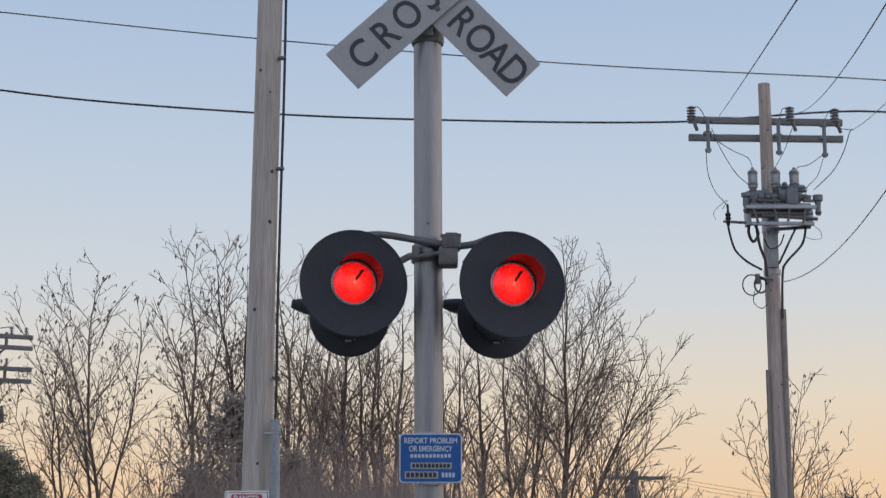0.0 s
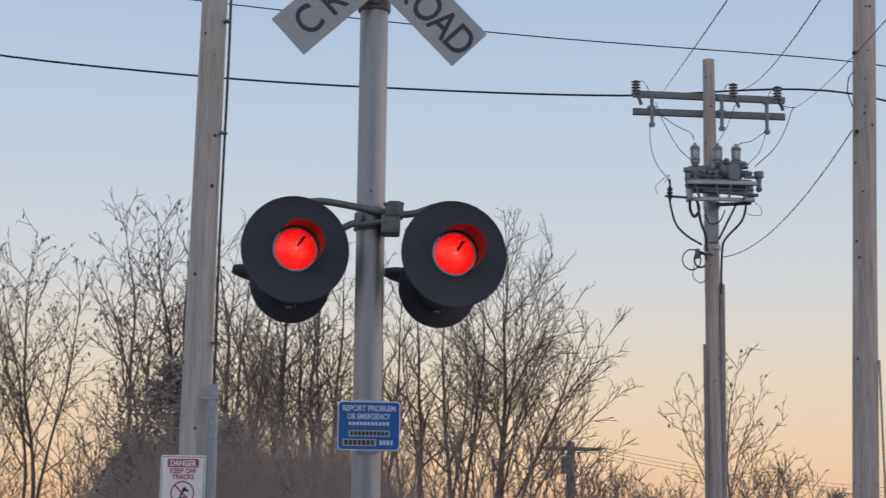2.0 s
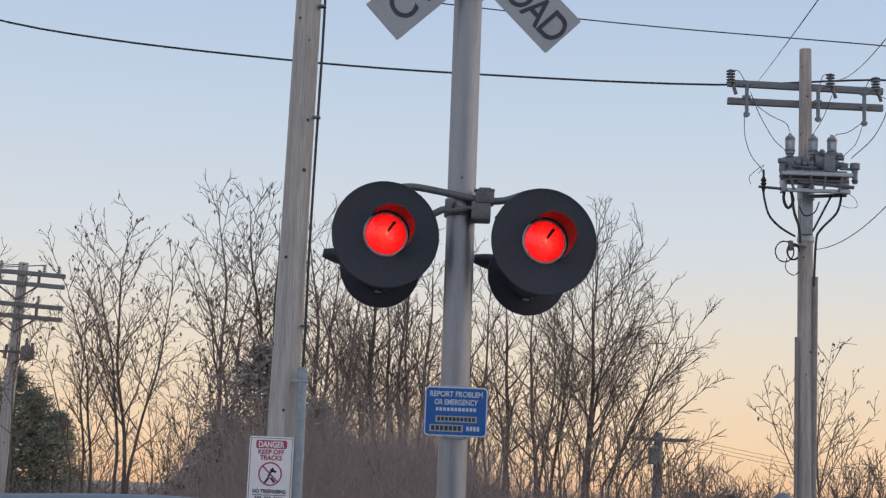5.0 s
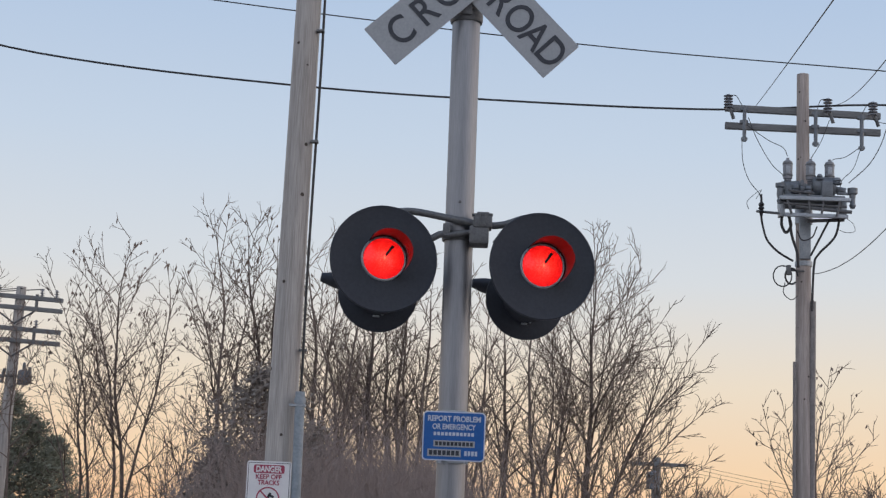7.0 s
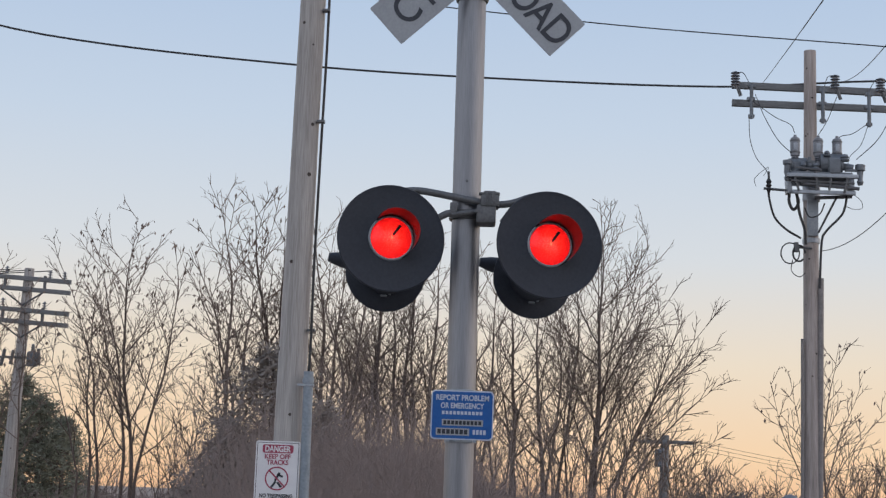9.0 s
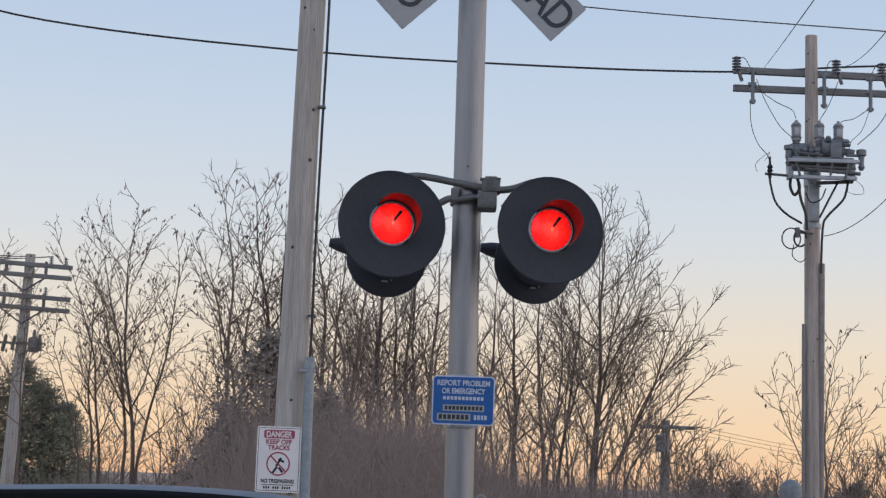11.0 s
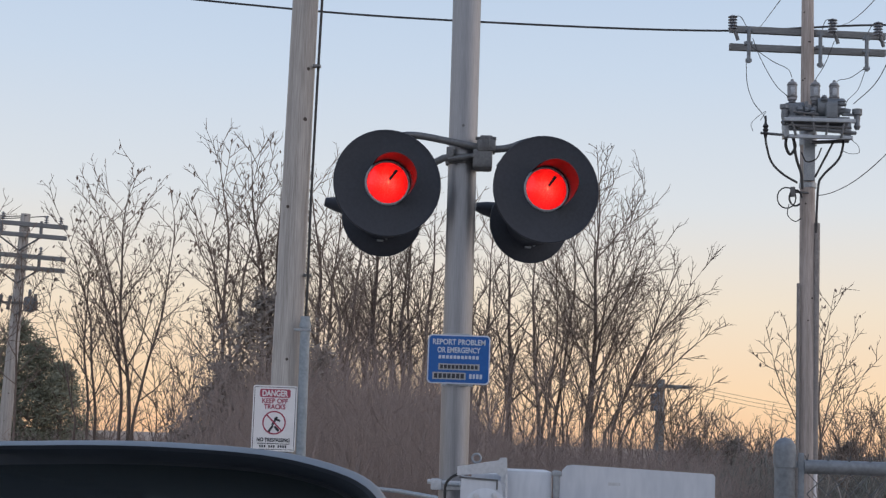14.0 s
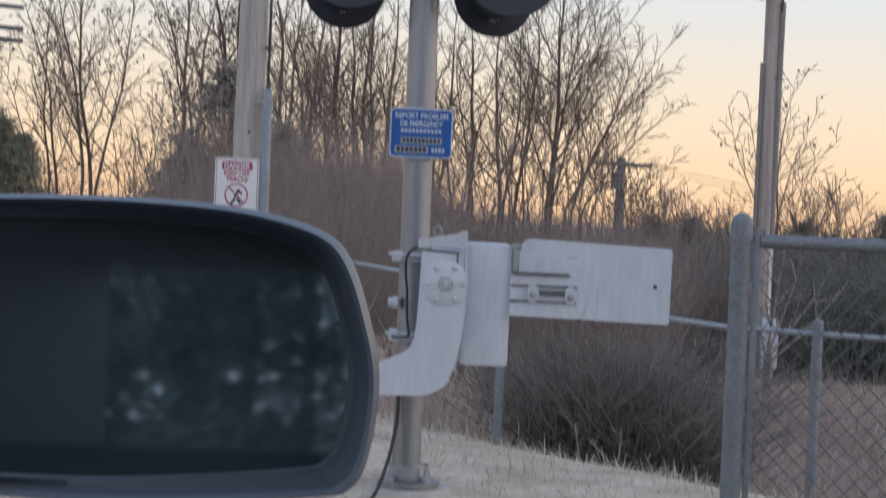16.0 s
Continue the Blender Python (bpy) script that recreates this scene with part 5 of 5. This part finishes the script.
bare_tree(36, 214, 0.0, [(5.04, 4.84, 2.23, 0.0, 0.32, 1.15), (4.99, 5.01, 2.49, 0.0, 0.32, 1.15), (5.04, 5.33, 2.02, 0.0, 0.32, 1.15)], "slender bare sapling in the brown undergrowth", 0.78, 0.63)
bare_tree(38, 215, 0.0, [(5.92, 5.42, 2.23, 0.0, 0.32, 1.15), (5.74, 5.71, 2.13, 0.0, 0.32, 1.15), (5.73, 6.29, 2.19, 0.0, 0.32, 1.15)], "slender bare sapling in the brown undergrowth", 0.78, 0.62)
bare_tree(40, 216, 0.0, [(6.47, 6.35, 1.89, 0.0, 0.32, 1.15), (6.79, 6.57, 1.68, 0.0, 0.32, 1.15), (6.67, 7.1, 1.8, 0.0, 0.32, 1.15)], "slender bare sapling in the brown undergrowth", 0.78, 0.48)
bare_tree(40, 217, 0.0, [(7.11, 6.56, 2.05, 0.0, 0.32, 1.15), (7.24, 7.24, 1.62, 0.0, 0.32, 1.15), (7.06, 7.55, 1.71, 0.0, 0.32, 1.15)], "slender bare sapling in the brown undergrowth", 0.78, 0.5)
bare_tree(41, 218, 0.0, [(7.7, 7.34, 1.67, 0.0, 0.32, 1.15), (7.7, 7.7, 1.85, 0.0, 0.32, 1.15), (7.8, 8.2, 1.99, 0.0, 0.32, 1.15)], "slender bare sapling in the brown undergrowth", 0.78, 0.5)
bare_tree(37, 219, 0.0, [(8.74, 8.36, 2.27, 0.0, 0.32, 1.15), (8.45, 8.71, 2.6, 0.0, 0.32, 1.15), (8.74, 9.0, 2.65, 0.0, 0.32, 1.15)], "slender bare sapling in the brown undergrowth", 0.78, 0.74)
bare_tree(37, 220, 0.0, [(9.01, 8.78, 2.21, 0.0, 0.32, 1.15), (9.19, 9.24, 2.43, 0.0, 0.32, 1.15), (8.96, 9.6, 2.57, 0.0, 0.32, 1.15)], "slender bare sapling in the brown undergrowth", 0.78, 0.76)
bare_tree(38, 221, 0.0, [(9.88, 9.26, 2.23, 0.0, 0.32, 1.15), (9.85, 9.88, 2.41, 0.0, 0.32, 1.15), (9.88, 10.03, 2.34, 0.0, 0.32, 1.15)], "slender bare sapling in the brown undergrowth", 0.78, 0.77)
bare_tree(39, 222, 0.0, [(-7.3, -7.58, 2.36, 0.0, 0.32, 1.15), (-7.26, -7.34, 2.84, 0.0, 0.32, 1.15), (-7.4, -6.91, 2.56, 0.0, 0.32, 1.15)], "slender bare sapling in the brown undergrowth", 0.78, 0.69)
bare_tree(40, 223, 0.0, [(-7.73, -8.3, 2.35, 0.0, 0.32, 1.15), (-7.9, -7.83, 2.12, 0.0, 0.32, 1.15), (-8.02, -7.4, 1.94, 0.0, 0.32, 1.15)], "slender bare sapling in the brown undergrowth", 0.78, 0.52)
bare_tree(38, 224, 0.0, [(-6.78, -7.11, 2.59, 0.0, 0.32, 1.15), (-6.56, -6.81, 2.69, 0.0, 0.32, 1.15), (-6.65, -6.22, 2.79, 0.0, 0.32, 1.15)], "slender bare sapling in the brown undergrowth", 0.78, 0.58)
bare_tree(41, 225, 0.0, [(-9.5, -9.83, 2.28, 0.0, 0.32, 1.15), (-9.36, -9.48, 2.31, 0.0, 0.32, 1.15), (-9.27, -9.2, 2.3, 0.0, 0.32, 1.15)], "slender bare sapling in the brown undergrowth", 0.78, 0.46)


# ---- evergreens ----
def evergreen(x, y, top, r, seed, label="dark green bushy evergreen tree", mat=NEEDLE, leafy=1.0, bits=16):
    z0 = ground_z(x, y)
    ob = thing("evergreen_tree", (x, y, z0 - 0.1), label, "tree", "evergreens")
    rng, wood, leaf = random.Random(seed), Shape(), Shape()
    h = top - z0
    wood.tube([(x, y, z0 - 0.1), (x + 0.05, y, z0 + h * 0.5), (x, y, top - 0.2)], [0.12, 0.08, 0.02], 8)
    for k in range(int(90 * h)):
        t = rng.random() ** 0.8
        a, zz = rng.uniform(0, 6.283), z0 + h * (0.06 + 0.94 * t)
        reach = r * (1 - t) ** 0.6 * rng.uniform(0.45, 1.1) * (1 + 0.25 * math.sin(3 * a + seed + 4 * t))
        tip = Vector((x + reach * math.cos(a), y + reach * math.sin(a), zz + 0.15 * reach))
        root = Vector((x, y, zz - 0.2 * reach))
        if k % 5 == 0:
            wood.tube([root, root.lerp(tip, 0.5) - Vector((0, 0, 0.05)), tip], [0.025, 0.015, 0.006], 4, False)
        for j in range(bits):
            q = root.lerp(tip, rng.uniform(0.35, 1.05)) + Vector((rng.gauss(0, 0.09), rng.gauss(0, 0.09), rng.gauss(0, 0.07)))
            d = Vector((rng.gauss(0, 1), rng.gauss(0, 1), rng.gauss(0.2, 0.8))).normalized() * rng.uniform(0.05, 0.12) * leafy
            w = d.orthogonal().normalized() * rng.uniform(0.012, 0.03) * leafy
            b = len(leaf.v)
            leaf.v += [q - w, q + d * 0.6 - w * 0.5, q + d, q + d * 0.6 + w * 0.5 + Vector((0, 0, 0.01))]
            leaf.f.append((b, b + 1, b + 2, b + 3))
    part("trunk", wood, BARK, ob)
    part("foliage", leaf, mat, ob)


for x, y, top, r, seed in ((-13.5, 47, 4.4, 3.2, 51), (-11.9, 46, 3.1, 1.9, 52), (-15.8, 48, 5.1, 3.3, 53), (-12.75, 46.5, 3.7, 2.3, 54), (-14.6, 46.5, 4.1, 2.6, 55)):
    evergreen(x, y, top, r, seed, leafy=1.8, bits=17)
for x, y, top, r, seed in ((10.4, 36, 1.75, 1.7, 56), (9.0, 38, 1.55, 1.5, 57), (7.6, 37, 1.25, 1.2, 58), (6.3, 38, 1.55, 0.9, 59), (5.5, 39, 1.5, 1.0, 60)):
    evergreen(x, y, top, r, seed, "dull green-brown evergreen bush beyond the fence", CEDAR, 1.5)
for x, y, top, r, seed in ((-3.02, 23.5, 3.35, 2.0, 71), (-3.75, 24.5, 2.35, 1.3, 72), (-2.35, 25, 2.6, 1.1, 73)):
    evergreen(x, y, top, r, seed, "dense brownish cedar behind the wooden pole", CEDAR, 1.6)


# ---- thicket of brown stems ----
def thicket(name, count, area, top, mat, seed, label, spread=0.35, thin=0.006):
    rng, s = random.Random(seed), Shape()
    made = 0
    while made < count:
        x, y = rng.uniform(area[0], area[1]), rng.uniform(area[2], area[3])
        if y < 10.9 - 1.45 * x or (x > 1.4 and y < 9.2):
            continue
        made += 1
        if name == "low_brown_growth" and 0.5 < x < 2.0 and y < 10.4 and made % 5:
            continue
        if y < 26 and x / y > 0.15 and name == "brown_thicket":
            continue
        z = ground_z(x, y)
        h = (top(x, y) - z) * rng.uniform(0.5, 1.0)
        if h < 0.15:
            continue
        lean = Vector((rng.gauss(0, spread), rng.gauss(0, spread), 1))
        a = Vector((x, y, z - 0.05))
        b = a + lean * h * 0.5
        c = b + (lean + Vector((rng.gauss(0, spread), rng.gauss(0, spread), 0))) * h * 0.5
        s.tube([a, b, c], [thin * 1.6, thin * 1.2, thin * 0.7], 3, False)
        for k in range(3):
            p = a.lerp(b, rng.uniform(0.4, 1)) if k < 1 else b.lerp(c, rng.random())
            d = Vector((rng.gauss(0, 1), rng.gauss(0, 1), rng.uniform(0.3, 2.0))).normalized() * h * rng.uniform(0.15, 0.35)
            s.tube([p, p + d], [thin * 0.9, thin * 0.45], 3, False)
    single(name, s, mat, label, "thicket", kind="stuff")


def brush_top(x, y):
    u = x / y * 21
    high = 0.25 + (1.15 + 1.0 * smooth(0.9, -0.8, u) - 0.2 * smooth(1.0, 4.0, u)) * smooth(-3.7, -2.9, u)
    k = 0.35 + 0.65 * smooth(11, 20, y)
    return high * k + 0.5 * noise.noise((x * 0.8, y * 0.5, 2.0)) + 0.35 * noise.noise((x * 2.6, y * 1.3, 9.0)) + 0.02


thicket("brown_thicket", 26000, (-8, 6, 15.0, 27), brush_top, BRUSH, 5, "dense brown leafless thicket behind the signal", 0.14, 0.0026)
thicket("low_brown_growth", 9500, (-2.5, 6.5, 9.3, 20), lambda x, y: ground_z(x, y) + (0.30 + 0.45 * smooth(10.2, 11.2, y)) * (1 + 0.5 * noise.noise((x, y, 7.0))), DRY_GROWTH, 6, "low brown dry growth on the slope", 0.40, 0.0026)
thicket("dark_bush", 3000, (0.72, 2.0, 10.3, 11.9), lambda x, y: ground_z(x, y) + 1.15 - 0.8 * ((x - 1.35) / 0.65) ** 2, DARK_BRUSH, 7, "dark twiggy bush on the slope", 0.5, 0.0032)

thicket("bank_growth", 6000, (-6.2, 5.2, 26.5, 33), lambda x, y: ground_z(x, y) + 0.65 + 0.6 * noise.noise((x * 1.4, y * 0.6, 4.0)), BRUSH, 14, "brown dry growth on the bank below the trees", 0.16, 0.0042)
thicket("low_undergrowth", 1500, (-10.5, -5.2, 37, 46), lambda x, y: 1.15 + 0.8 * noise.noise((x * 0.7, y * 0.4, 6.0)), BRUSH, 15, "low brown undergrowth below the bare trees", 0.3, 0.008)
thicket("far_woods", 5500, (-34, 42, 54, 84), lambda x, y: 1.15 + 0.5 * smooth(-4, 3, x) + 0.9 * noise.noise((x * 0.22, y * 0.1, 5.0)), BRUSH, 9, "far low line of bare woods on the horizon", 0.18, 0.02)
thicket("slope_scrub", 4200, (4.2, 13, 27, 40), lambda x, y: ground_z(x, y) + 2.2 + 0.9 * noise.noise((x * 0.6, y * 0.5, 8.0)), SCRUB, 10, "dark scrub on the slope beyond the fence", 0.3, 0.010)

thicket("dry_slope_growth", 6000, (2.4, 9.5, 12.5, 24), lambda x, y: ground_z(x, y) + 0.55 + 0.35 * noise.noise((x * 0.9, y * 0.6, 11.0)), DRY_GROWTH, 16, "pale brown dry growth on the slope beyond the fence", 0.25, 0.0034)

# ---- straw grass near the footing ----
rng, s = random.Random(12), Shape()
for k in range(16000):
    x, y = rng.uniform(-3.2, 2.2), rng.uniform(6.6, 11.2)
    if y > 11.0 - 1.4 * x or math.hypot(x - MX, y - MY) < 0.3:
        continue
    z = ground_z(x, y)
    d = Vector((rng.gauss(0, 1), rng.gauss(0, 1), rng.uniform(0.15, 0.9))).normalized() * rng.uniform(0.05, 0.16)
    w = d.cross(Vector((0, 0, 1))).normalized() * 0.004
    b = len(s.v)
    s.v += [Vector((x, y, z - 0.01)) - w, Vector((x, y, z - 0.01)) + w, Vector((x, y, z)) + d]
    s.f.append((b, b + 1, b + 2))
single("dry_grass", s, STRAW, "flattened pale straw-coloured grass round the footing", "grass", kind="stuff")
gs = Shape()
for j in range(24):
    for i in range(34):
        x = -4.5 + 0.21 * i
        y = 5.5 + (5.5 - 1.42 * x) * j / 23 if x < 2.4 else 5.5 + 2.1 * j / 23
        gs.v.append((x, y, ground_z(x, y) + 0.012 + 0.012 * noise.noise((x * 3, y * 3, 0))))
for j in range(23):
    for i in range(33):
        a = j * 34 + i
        gs.f.append((a, a + 1, a + 35, a + 34))
single("grass_mat", gs, STRAW, "pale dry grass mat on the verge", "grass", kind="structure")

# ---- trees behind the car, met in its mirror ----
for k in range(18):
    evergreen(-9 + 1.25 * k, -14 - 2.2 * (k % 3), 5.4 + 0.9 * ((k * 7) % 3), 1.9, 60 + k, "dark evergreen tree behind the car, seen in its mirror", BACK_LEAF, 2.8, 24 if k < 10 else 9)
